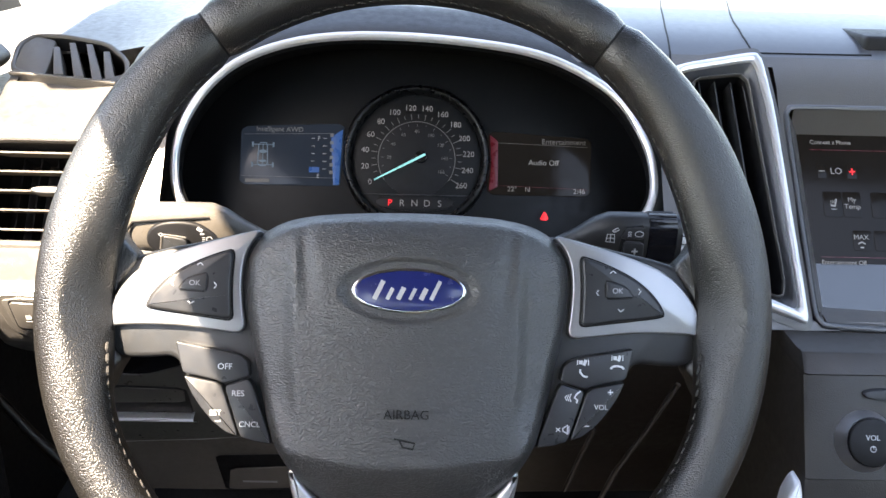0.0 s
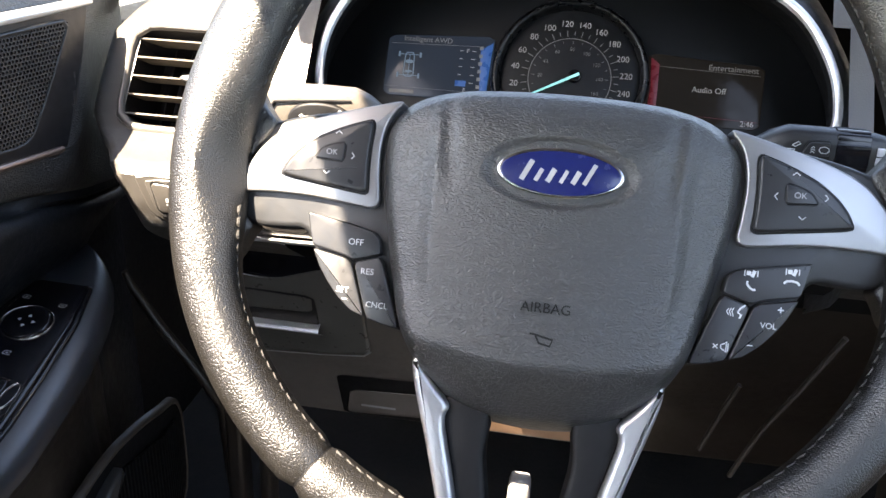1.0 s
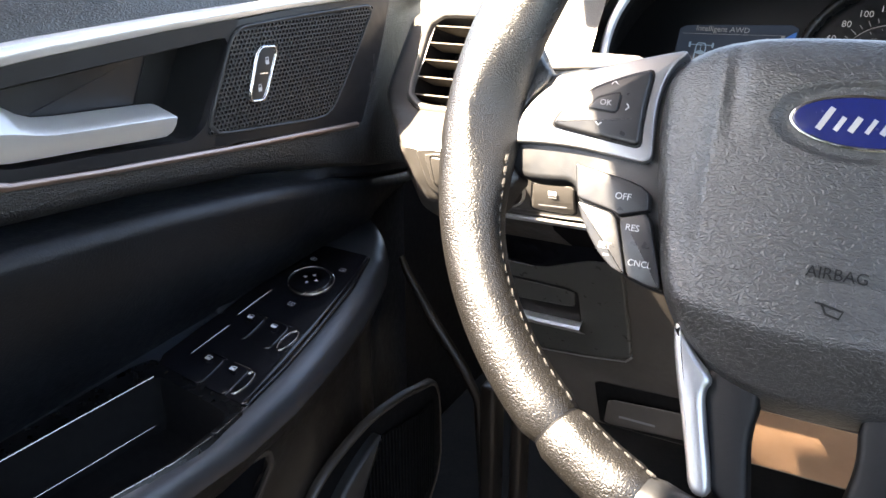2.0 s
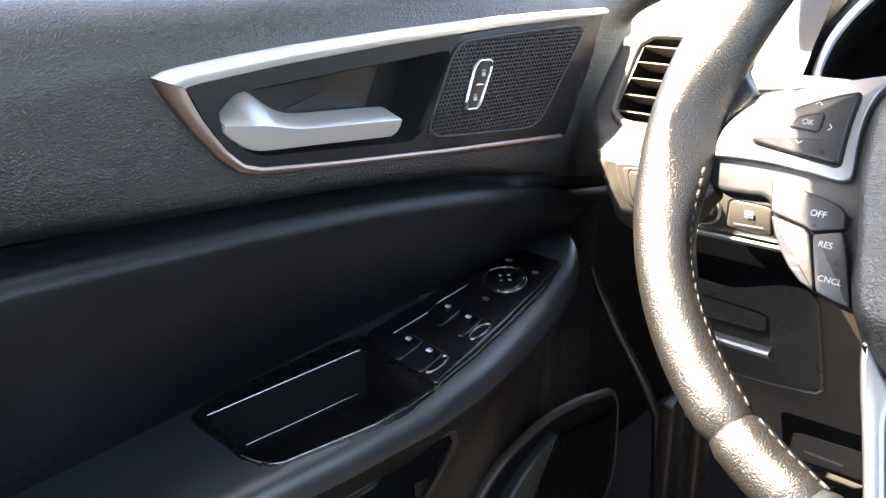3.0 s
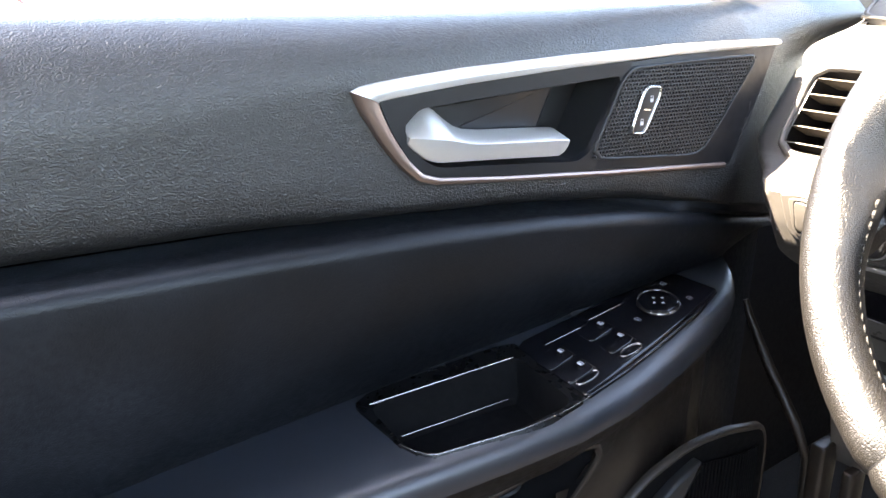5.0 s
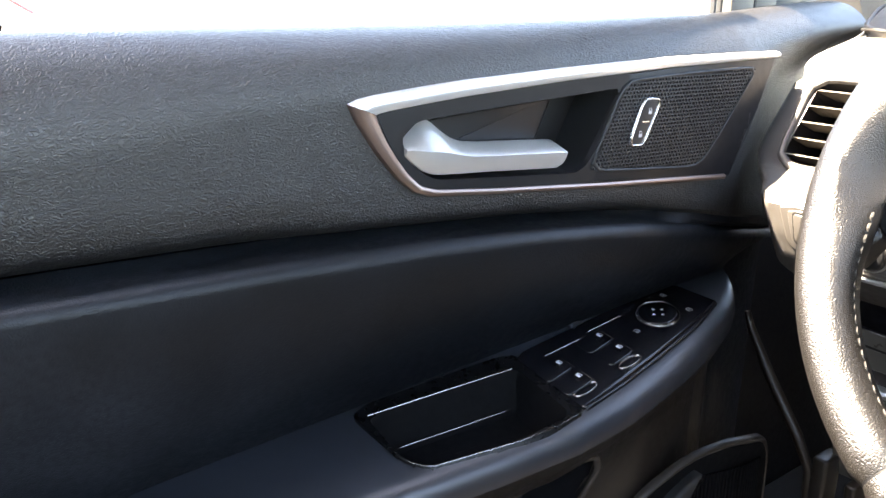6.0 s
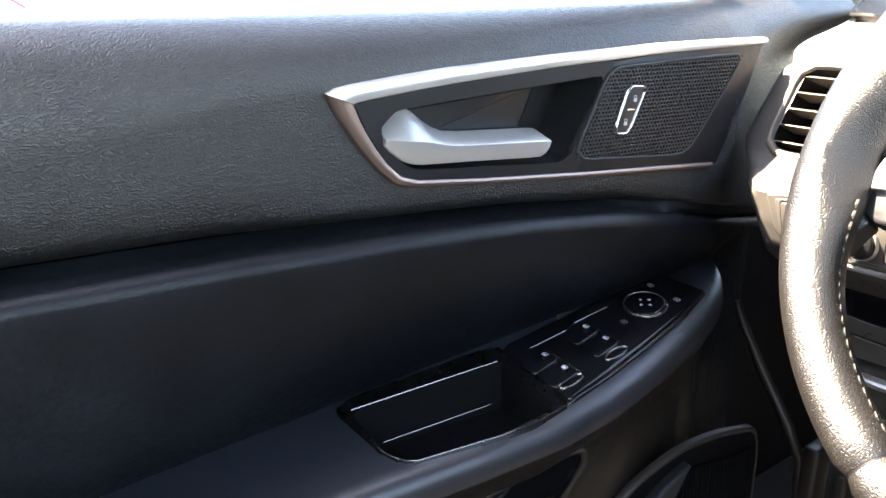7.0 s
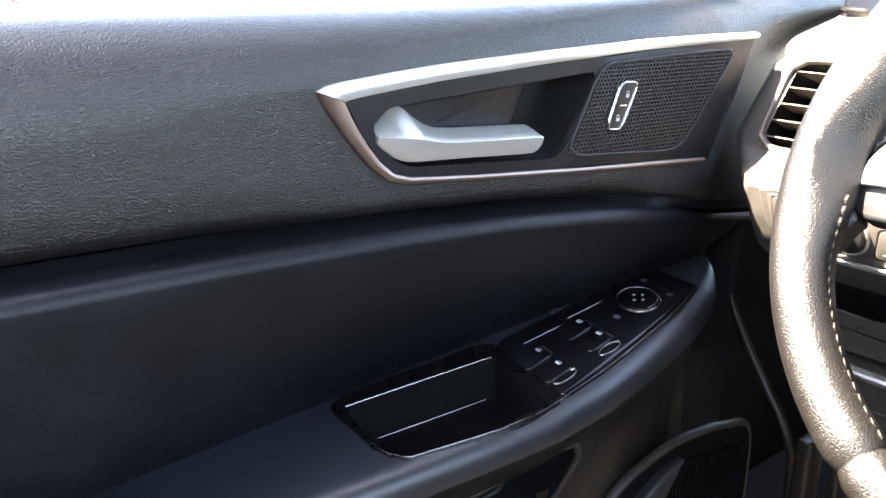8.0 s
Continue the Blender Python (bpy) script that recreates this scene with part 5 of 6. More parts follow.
cut = inset(pocket if area(pocket) > 0 else pocket[::-1], 0.0065)
FRONT = [(0.4075, 0.9420), (0.5555, 0.9310), (0.5750, 0.9650), (0.5910, 0.995), (0.606, 1.0290), (0.500, 1.0240), (0.4365, 1.0195)]
behind = inset(FRONT, 0.0045)
ys = [-0.70 + 0.02 * k for k in range(45)] + [0.195 + 0.005 * k for k in range(85)] + [0.62 + 0.01 * k for k in range(1, 17)]
rows = []
for y in ys:
    zc = crease_z(y)
    rise = 0.004 * smoothstep(0.30, 0.62, y) + 0.009 * smoothstep(0.56, 0.76, y)
    slack = smoothstep(0.26, -0.02, y)
    high = 0.0425 + rise + (0.033 - rise) * slack
    z_top = 1.0556 + rise - high
    prof = [(-0.112, 1.0380 + rise), (-0.095, 1.0450 + rise), (-0.078, 1.0500 + rise), (-0.066, 1.0534 + rise), (-0.058, 1.0550 + rise)]
    for k in range(29):
        q = math.pi / 2 * (1 - k / 28)
        prof.append((-0.050 + 0.050 * math.cos(q), z_top + high * math.sin(q)))
    for k in range(1, 24):
        t = k / 24
        prof.append((0.0004 * math.sin(math.pi * t), z_top + (zc + 0.012 - z_top) * t))
    shut = 1 - 0.85 * smoothstep(0.43, 0.57, y)
    prof += [(-0.0005, zc + 0.010 * shut), (-0.004 * shut, zc + 0.004 * shut), (-0.012 * shut, zc + 0.0005), (-0.020 * shut, zc - 0.002)]
    # the padding rolls under towards the fold
    roll = 0.011 * smoothstep(0.27, 0.12, y)
    rows.append([(y, z, d - roll * (max(0.0, zc + 0.034 - z) / 0.034) ** 2) for d, z in prof])
v, f = grid(rows)
kept = []
for q in f:
    c = [sum(v[i][k] for i in q) / 4 for k in range(3)]
    if not inside(cut, c[0], c[1]) and not inside(behind, c[0], c[1]):
        kept.append(q[::-1])
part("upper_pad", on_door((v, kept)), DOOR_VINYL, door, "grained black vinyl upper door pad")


# lower pad, hollow down to the armrest
def arm_z(x, y):
    return 0.686 - 0.117 * x + 0.185 * y if y > 0.05 else 0.686 - 0.117 * x + 0.185 * 0.05 + 0.05 * (y - 0.05)


ARM_OUT = [(-0.70, -0.37), (-0.20, -0.378), (0.0, -0.376), (0.12, -0.362), (0.18, -0.3490), (0.235, -0.3340), (0.285, -0.3210), (0.343, -0.3080), (0.390, -0.3045), (0.422, -0.3060), (0.455, -0.3090), (0.484, -0.3130), (0.515, -0.3195), (0.540, -0.3275), (0.558, -0.3370), (0.571, -0.3480), (0.580, -0.3600), (0.586, -0.3720)]
ARM_IN = [(-0.70, -0.485), (0.0, -0.475), (0.10, -0.462), (0.25, -0.436), (0.40, -0.410), (0.52, -0.388), (0.60, -0.372)]
rows = []
for y in [-0.70 + 0.0135 * k for k in range(91)] + [0.525 + 0.005 * k for k in range(40)]:
    ahead = smoothstep(0.43, 0.575, y)
    zc = crease_z(y)
    top = zc - 0.006 * smoothstep(0.42, 0.54, y)
    shut = 1 - 0.85 * smoothstep(0.43, 0.57, y)
    xb = lerp(ARM_IN, min(y, 0.60)) - door_x(min(y, 0.60))
    zb = arm_z(lerp(ARM_IN, y), y) - 0.004
    xb += (-0.020 - xb) * smoothstep(0.575, 0.60, y)
    out = 0.0195 - 0.0215 * ahead
    prof = [(-0.024 * shut, zc - 0.001), (-0.016 * shut, zc - 0.0045 - (zc - top) * 0.5), (-0.004 - 0.004 * (1 - shut), top - 0.0056)]
    for k in range(9):
        q = math.pi / 2 * (1 - k / 8)
        prof.append((out - 0.0100 + 0.0100 * math.cos(q), top - 0.0155 + 0.0100 * math.sin(q)))
    for k in range(1, 11):
        t = k / 10
        prof.append((out + (xb - out) * (0.30 * t + 0.70 * t * t), top - 0.0155 + (zb - top + 0.0155) * t))
    if y > 0.55:
        prof += [(xb, 0.70), (xb, 0.60), (xb, 0.50)]
    else:
        prof += [(xb - 0.002, zb - 0.002)] * 3
    rows.append([(y, z, d) for d, z in prof])
v, f = grid(rows)
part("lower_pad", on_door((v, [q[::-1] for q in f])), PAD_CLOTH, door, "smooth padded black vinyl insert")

part("front_filler", on_door(plate([(0.42, 0.56), (0.70, 0.56), (0.70, 0.90), (0.42, 0.905)], -0.05, -0.024, 0.004)), DOOR_SMOOTH, door)
# armrest with its rounded outer edge, running into the lower panel
TRAY = [(-0.4218, 0.2340), (-0.3895, 0.3515), (-0.3730, 0.3510), (-0.3225, 0.3470), (-0.3280, 0.3024), (-0.3488, 0.2420), (-0.3602, 0.2340), (-0.3720, 0.2310)]
rows = []
ya = [-0.70 + 0.03 * k for k in range(26)] + [0.08 + 0.004 * k for k in range(112)] + [0.525 + 0.0036 * k for k in range(18)]
for y in ya:
    y = min(y, 0.5859)
    xo, xi = lerp(ARM_OUT, y), lerp(ARM_IN, y) - 0.006
    xo = max(xo, xi + 0.004)
    row = [(xi + (xo - 0.014 * min(1.0, max(0.06, (xo - xi) / 0.055)) - xi) * t, None) for t in [k / 24 for k in range(25)]]
    sec = [(x, arm_z(x, y)) for x, _ in row]
    zt = arm_z(xo, y)
    w = min(1.0, max(0.06, (xo - xi) / 0.055))
    sec += [(xo - dx * w, zt - dz) for dx, dz in ((0.009, -0.0002), (0.0045, 0.0022), (0.0015, 0.0065), (0.0, 0.013), (0.0010, 0.021), (0.0065, 0.032), (0.016, 0.043), (0.026, 0.056), (0.031, 0.075))]
    xl = min(door_x(y) + 0.030, xo - 0.033 * w)
    sec += [(xl, 0.690), (xl + 0.004 * w, 0.64), (xl + 0.006 * w, 0.55), (xl, 0.44)]
    rows.append([(x + 0.40, y - 0.2, z - 0.40) for x, z in sec])
v, f = grid(rows)
kept, hard = [], []
tray_cut = inset(TRAY if area(TRAY) > 0 else TRAY[::-1], -0.0015)
PULL = [(0.215, 0.690), (0.260, 0.706), (0.310, 0.722), (0.360, 0.738), (0.380, 0.738), (0.386, 0.725), (0.374, 0.690), (0.362, 0.664), (0.215, 0.652)]
for q in f:
    c = [sum(v[i][k] for i in q) / 4 for k in range(3)]
    x, y, z = c[0] - 0.40, c[1] + 0.2, c[2] + 0.40
    if inside(tray_cut, x, y) and z > arm_z(x, y) - 0.01:
        continue
    if inside(PULL, y, z) and x > -0.42 and z < arm_z(x, y) - 0.012:
        continue
    (hard if z < arm_z(x, y) - 0.0255 else kept).append(q[::-1])
part("armrest", (v, kept), DOOR_SMOOTH, door, "padded black armrest")
part("lower_panel", (v, hard), DOOR_HARD, door, "brown-black hard plastic lower door panel")


def on_arm(vf, lift=0.0):
    """From plan (x, y) and height over the armrest's top."""
    return warp(vf, lambda x, y, z: (x + 0.40 - 0.11 * z, y - 0.2, arm_z(x, y) + z + lift - 0.40))


def resample(o, n, start):
    """n evenly spread points on a closed outline, from the one nearest to start on."""
    o = o if area(o) > 0 else o[::-1]
    k = min(range(len(o)), key=lambda i: (o[i][0] - start[0]) ** 2 + (o[i][1] - start[1]) ** 2)
    o = o[k:] + o[:k + 1]
    s = np.concatenate([[0], np.cumsum([math.dist(a, b) for a, b in zip(o, o[1:])])])
    t = np.linspace(0, s[-1], n + 1)[:-1]
    return list(zip(np.interp(t, s, [p[0] for p in o]).tolist(), np.interp(t, s, [p[1] for p in o]).tolist()))


tray_o = round_off(TRAY, 2, 0.12)
tray_o = resample(tray_o, 72, (-0.372, 0.2305))
EDGE = round_off([(-0.4360, 0.2260), (-0.4080, 0.3620), (-0.3730, 0.3620), (-0.3185, 0.3580), (-0.3205, 0.3240), (-0.3262, 0.3015), (-0.3472, 0.2412), (-0.3595, 0.2322), (-0.3715, 0.2292)], 2, 0.12)
edge_o = resample(EDGE, 72, (-0.372, 0.2292))
part("insert", on_arm(grid([[(x, y, -0.0020) for x, y in inset(edge_o, -0.0014)], [(x, y, 0.0012) for x, y in edge_o], [(x, y, 0.0012) for x, y in tray_o]], close_u=True)), INSERT, door, "black insert round the grab tray")
rows = []
for q, z in ((0.0, 0.0012), (0.0006, 0.0002), (0.0030, -0.010), (0.0055, -0.026), (0.0085, -0.030)):
    rows.append([(x, y, z) for x, y in inset(tray_o, q)])
mid = Vector((-0.372, 0.292))
for q in (0.6, 0.25):
    rows.append([(mid.x + (x - mid.x) * q, mid.y + (y - mid.y) * q, -0.030) for x, y, _ in rows[4]])
v, f = grid(rows, close_u=True)
f.append(tuple(range(len(v) - 72, len(v))))
part("grab_tray", on_arm((v, f)), RUBBER, door, "deep black grab tray")
# highlights on the black tray's edges, put in as thin metal lines
part("tray_glint", on_arm(tube([(-0.4205, 0.2360, 0.0013), (-0.4050, 0.2950, 0.0013), (-0.3905, 0.3490, 0.0013)], 0.0005, 6)), DARK_CHROME, door, "highlight along the tray edge, put in as a thin metal line")
part("tray_glint", on_arm(tube([(-0.3895, 0.3495, 0.0010), (-0.3880, 0.3490, -0.0080), (-0.3870, 0.3480, -0.0140)], 0.0003, 6)), DARK_CHROME, door)
part("tray_glint", on_arm(tube([(-0.3760, 0.2298, 0.0012), (-0.3690, 0.2302, 0.0014), (-0.3600, 0.2330, 0.0014), (-0.3520, 0.2375, 0.0014), (-0.3470, 0.2432, 0.0014), (-0.3265, 0.3020, 0.0014), (-0.3205, 0.3320, 0.0014), (-0.3188, 0.3600, 0.0016)], 0.0003, 6)), DARK_CHROME, door)
part("tray_floor_glint", on_arm(tube([(-0.4085, 0.2540, -0.0262), (-0.3975, 0.2950, -0.0262), (-0.3865, 0.3380, -0.0262)], 0.0003, 6)), DARK_CHROME, door)
# window switches
SWP = round_off([(-0.4010, 0.3600), (-0.3900, 0.5200), (-0.3790, 0.5310), (-0.3400, 0.5360), (-0.3300, 0.4980), (-0.3235, 0.4420), (-0.3195, 0.4000), (-0.3188, 0.3570)], 2, 0.05)
SWP = SWP if area(SWP) > 0 else SWP[::-1]
sp = part("switch_plate", on_arm(plate(SWP, -0.004, 0.0024, 0.0012)), PIANO, door, "gloss black window switch plate")
part("plate_edge", on_arm(tube([(-0.3420, 0.5330, 0.0018), (-0.3330, 0.490, 0.0022), (-0.3275, 0.4400, 0.0024), (-0.3245, 0.4000, 0.0024), (-0.3228, 0.3600, 0.0018)], [0.0012, 0.0022, 0.0026, 0.0024, 0.0008], 10)), PIANO, door, "gloss black bevel of the switch plate")
part("plate_line", on_arm(tube([(-0.3400, 0.5340, 0.0018), (-0.3290, 0.490, 0.0020), (-0.3230, 0.4400, 0.0020), (-0.3205, 0.4000, 0.0020), (-0.3195, 0.3600, 0.0016)], 0.0004, 6)), DARK_CHROME, door)
part("mirror_knob", on_arm(plate(disc(-0.3614, 0.4846, 0.0160, 40), 0.0, 0.0045, 0.0015)), PIANO, sp, "round mirror adjuster")
part("mirror_ring", on_arm(band(disc(-0.3614, 0.4846, 0.0181, 48), disc(-0.3614, 0.4846, 0.0171, 48), 0.0022, 0.0016)), DARK_CHROME, sp, "thin bright ring")
for a in range(4):
    q = a * math.pi / 2
    x, y = -0.3614 + 0.0052 * math.cos(q), 0.4846 + 0.0052 * math.sin(q)
    part("mirror_mark", on_arm(plate([(x + 0.0017 * math.cos(q), y + 0.0017 * math.sin(q)), (x + 0.0017 * math.cos(q + 2.2), y + 0.0017 * math.sin(q + 2.2)), (x + 0.0017 * math.cos(q - 2.2), y + 0.0017 * math.sin(q - 2.2))], 0.004, 0.0047, 0.0001)), WHITE_INK, sp)


def pictogram(x, y, s=1.0):
    """A tiny outline of a car window."""
    return on_arm(join(stroke([(x - 0.0022 * s, y - 0.0016 * s), (x - 0.0022 * s, y + 0.0016 * s), (x, y + 0.0022 * s), (x + 0.0022 * s, y + 0.0022 * s), (x + 0.0022 * s, y - 0.0016 * s), (x - 0.0022 * s, y - 0.0016 * s)], 0.0007 * s, 0.0057), stroke([(x - 0.0018 * s, y - 0.0004 * s), (x + 0.0018 * s, y - 0.0004 * s)], 0.0022 * s, 0.0057)))


for y, x0 in ((0.4245, -0.3704), (0.3764, -0.3667)):
    for x in (x0, x0 + 0.0212):
        key = part("window_switch", on_arm(warp(plate(round_off([(x - 0.0095, y - 0.0190), (x + 0.0095, y - 0.0190), (x + 0.0095, y + 0.0065), (x - 0.0095, y + 0.0065)], 2, 0.12), -0.002, 0.0042, 0.001), lambda a, b, c: (a, b, c - 0.07 * max(0, y - 0.004 - b)))), PIANO, sp, "gloss black window switch")
        part("window_mark", pictogram(x, y, 0.9), WHITE_INK, key)
        part("switch_edge", on_arm(tube([(x - 0.006, y + 0.0080, 0.0030), (x + 0.0085, y + 0.0080, 0.0030)], 0.00035, 6)), DARK_CHROME, key)
    part("finger_well", on_arm(band(disc(-0.3340, y - 0.0045, 0.0046, 28, 0.0118), disc(-0.3340, y - 0.0045, 0.0037, 28, 0.0104), 0.002, 0.0016)), DARK_CHROME, sp, "oval bright finger well")
    part("long_edge", on_arm(tube([(-0.3838, y + 0.001, 0.0024), (-0.3812, y + 0.036, 0.0024)], 0.0003, 6)), DARK_CHROME, sp)
for x, y in ((-0.3571, 0.4541), (-0.3768, 0.5095), (-0.3481, 0.5083)):
    part("window_mark", on_arm(join(stroke([(x - 0.0024, y - 0.0016), (x - 0.0024, y + 0.0016), (x + 0.0022, y + 0.0018), (x + 0.0022, y - 0.0016), (x - 0.0024, y - 0.0016)], 0.0006, 0.0026), stroke([(x - 0.001, y), (x + 0.001, y)], 0.0008, 0.0026))), GREY_INK, sp)
part("long_edge", on_arm(tube([(-0.3830, 0.4950, 0.0022), (-0.3820, 0.5080, 0.0022)], 0.0003, 6)), DARK_CHROME, sp)

# pull handle recess and lower pocket
lean = lambda y, z, d: (y, z, d - 0.023 + 0.05 * (y - 0.34) + 0.25 * (z - 0.76))
pull_o = round_off(PULL if area(PULL) > 0 else PULL[::-1], 2, 0.12)
part("pull_recess", on_door(warp(bowl(inset(pull_o, -0.004), 0.078, 0.030, 0.004), lean)), BLACK, door, "dark pull handle opening")
part("pull_lip", on_door(warp(band(inset(pull_o, -0.0045), inset(pull_o, 0.001), 0.0775, 0.0025), lean)), LOWER, door, "brown-black handle lip")
SPK = round_off([(0.408, 0.626), (0.446, 0.671), (0.504, 0.692), (0.559, 0.692), (0.609, 0.677), (0.626, 0.648), (0.626, 0.56), (0.408, 0.52)], 2, 0.2)
SPK = SPK if area(SPK) > 0 else SPK[::-1]
part("speaker_surround", on_door(band(inset(SPK, -0.0055), inset(SPK, 0.001), 0.036, 0.005)), LOWER, door, "brown-black pocket edge")
part("speaker_cloth", on_door(plate(SPK, 0.030, 0.040, 0.001)), RUBBER, door, "black ribbed speaker cover")
for k in range(24):
    y = 0.500 + 0.0045 * k
    part("speaker_rib", on_door(plate([(y, 0.57), (y + 0.002, 0.57), (y + 0.002, 0.674 - 0.0006 * k), (y, 0.674 - 0.0006 * k)], 0.038, 0.0405, 0.0002)), RUBBER, door)
part("pocket_fin", on_door(plate(round_off([(0.413, 0.59), (0.456, 0.658), (0.509, 0.686), (0.504, 0.674), (0.474, 0.626), (0.454, 0.55)], 2), 0.038, 0.050, 0.004)), DARK, door, "moulded pocket fin")

# handle trim loop
o_trim = [(0.2122, 1.0112), (0.2169, 1.0003), (0.2296, 0.9800), (0.2375, 0.9700), (0.2454, 0.9606), (0.2574, 0.9505), (0.2699, 0.9465), (0.3263, 0.9419), (0.4182, 0.9355), (0.4830, 0.9318), (0.5490, 0.9279)]
i_trim = [(0.2314, 1.0032), (0.2350, 0.9940), (0.2391, 0.9855), (0.2455, 0.9745), (0.2528, 0.9642), (0.2625, 0.9551), (0.2751, 0.9514), (0.3262, 0.9468), (0.4179, 0.9405), (0.4830, 0.9370), (0.5490, 0.9332)]
# lower half of the loop: its dark brown reflection is put into the colour
part("lower_trim", on_door(band(o_trim, i_trim, 0.001, 0.0036, closed=False)), SHADED_TRIM, door, "lower half of the silver trim, shade put into its brown colour")
o_up = [(0.2122, 1.0112), (0.2190, 1.0140), (0.2305, 1.0159), (0.2630, 1.0192), (0.2982, 1.0222), (0.3808, 1.0267), (0.4768, 1.0305), (0.5450, 1.0312), (0.6055, 1.0305)]
i_up = [(0.2314, 1.0032), (0.2345, 1.0043), (0.2420, 1.0052), (0.2680, 1.0082), (0.2981, 1.0112), (0.3813, 1.0174), (0.4776, 1.0224), (0.5450, 1.0243), (0.6070, 1.0250)]
v, f = band(o_up, i_up, 0.001, 0.005, closed=False)
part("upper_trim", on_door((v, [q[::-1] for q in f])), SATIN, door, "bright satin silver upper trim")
# black bezel plate with the handle cavity

CAV = [(0.2480, 0.9870), (0.2520, 0.9760), (0.2620, 0.9640), (0.2740, 0.9575), (0.330, 0.9540), (0.4000, 0.9490), (0.4320, 1.0105), (0.391, 1.0075), (0.298, 1.0010), (0.2600, 0.9980)]
CAV2 = round_off(CAV, 2, 0.12)


half1 = [(0.2308, 1.0038), (0.2391, 0.9850), (0.2528, 0.9637), (0.2625, 0.9546), (0.2751, 0.9509), (0.396, 0.9415), (0.408, 0.9408), (0.4385, 1.0200), (0.3813, 1.0180), (0.2981, 1.0118), (0.2420, 1.0058)]
ro, ri = resample(half1, 96, (0.2308, 1.0038)), resample(CAV2, 96, (0.2480, 0.990))
part("bezel", on_door(grid([[(x, y, 0.0022) for x, y in ro], [(x, y, 0.0022) for x, y in ri], [(x, y, -0.002) for x, y in inset(ri, 0.0012)]], close_u=True)), BEZEL, door, "black handle bezel")
part("cavity", on_door(grid([[(x, y, 0.001) for x, y in ri], [(x, y, -0.012) for x, y in inset(ri, 0.0015)], [(x, y, -0.038) for x, y in inset(ri, 0.003)]], close_u=True)), DARK, door, "dark hollow behind the handle")
part("cavity_floor", on_door(plate(inset(ri, 0.002), -0.042, -0.037, 0.0005)), BLACK, door)
part("cavity_panel", on_door(plate(round_off([(0.256, 0.962), (0.366, 0.955), (0.3890, 1.0065), (0.262, 0.997)], 2, 0.05), -0.037, -0.0200, 0.004)), BEZEL, door, "flat dark panel behind the handle")
wall_rows = []
for d, dy, dz in ((0.0014, 0.0, 0.0), (0.0004, -0.0004, 0.0), (-0.015, -0.0002, -0.004), (-0.0190, 0.0012, -0.005), (-0.0215, 0.0045, -0.006), (-0.037, 0.016, -0.008)):
    wall_rows.append([(0.4040 + 0.0275 * t + dy, 0.9500 + 0.0620 * t + dz, d) for t in (0, 0.25, 0.5, 0.75, 1)])
part("cavity_wall", on_door(grid(wall_rows[::-1])), GRILLE, door, "sloping front wall of the hollow")
part("front_plate", on_door(plate(FRONT, -0.010, 0.0020, 0.0006)), BEZEL, door, "black plastic corner plate")
# perforated cover: a lattice of six-sided cells
MESH = [(0.4030, 0.9500), (0.5020, 0.9430), (0.5130, 0.9436), (0.5220, 0.9475), (0.5400, 0.9700), (0.5740, 1.0195), (0.500, 1.0180), (0.4330, 1.0150)]
MESH = MESH if area(MESH) > 0 else MESH[::-1]
part("grille_base", on_door(plate(round_off(MESH, 2, 0.1), -0.001, 0.0022, 0.0003)), BLACK, door)
verts, faces = [], []
step = 0.0033
lock_hole = round_off([(0.4370, 0.9652), (0.4545, 0.9640), (0.4700, 1.0015), (0.4495, 1.0030)], 1)
inner_mesh = inset(MESH, 0.0016)
j = 0
y = 0.94
while y < 1.022:
    x = 0.40 + (step / 2 if j % 2 else 0)
    while x < 0.585:
        if inside(inner_mesh, x, y) and not inside(lock_hole, x, y):
            k = len(verts)
            for rad, z in ((step * 0.577, 0.0034), (step * 0.39, 0.0035), (step * 0.35, 0.0012)):
                for h in range(6):
                    q = math.pi / 6 + h * math.pi / 3
                    verts.append((x + rad * math.cos(q), y + rad * math.sin(q), z))
            for r in (0, 6):
                for h in range(6):
                    faces.append((k + r + h, k + r + (h + 1) % 6, k + r + 6 + (h + 1) % 6, k + r + 6 + h))
        x += step
    y += step * 0.866
    j += 1
g = part("perforated_cover", on_door((verts, faces)), GRILLE, door, "black perforated speaker cover")
g["kind"] = "stuff"
part("grille_edge", on_door(band(round_off(inset(MESH, -0.0010), 2, 0.1), round_off(inset(MESH, 0.0016), 2, 0.1), 0.0022, 0.0018)), DARK, door)
# lock switch
LK = round_off([(0.4392, 0.9672), (0.4525, 0.9664), (0.4672, 0.9996), (0.4510, 1.0006)], 2, 0.14)
lock = part("lock_switch", on_door(plate(LK, 0.0, 0.0050, 0.001)), BUTTON, door, "black lock switch with bright surround")
part("lock_ring", on_door(band(inset(LK, -0.0016), inset(LK, 0.0006), 0.0040, 0.0022)), CHROME, lock, "thin chrome surround")
part("lock_split", on_door(stroke([(0.4500, 0.9838), (0.4570, 0.9834)], 0.0009, 0.0052)), CHROME, lock)
for y, z in ((0.4572, 0.9915), (0.4490, 0.9745)):
    part("padlock_mark", on_door(join(stroke([(y - 0.0016, z - 0.0010), (y + 0.0016, z - 0.0010)], 0.0026, 0.0052), stroke([(y - 0.0011, z + 0.0003), (y - 0.0011, z + 0.0022), (y + 0.0011, z + 0.0022), (y + 0.0011, z + 0.0003)], 0.0006, 0.0052))), WHITE_INK, lock)
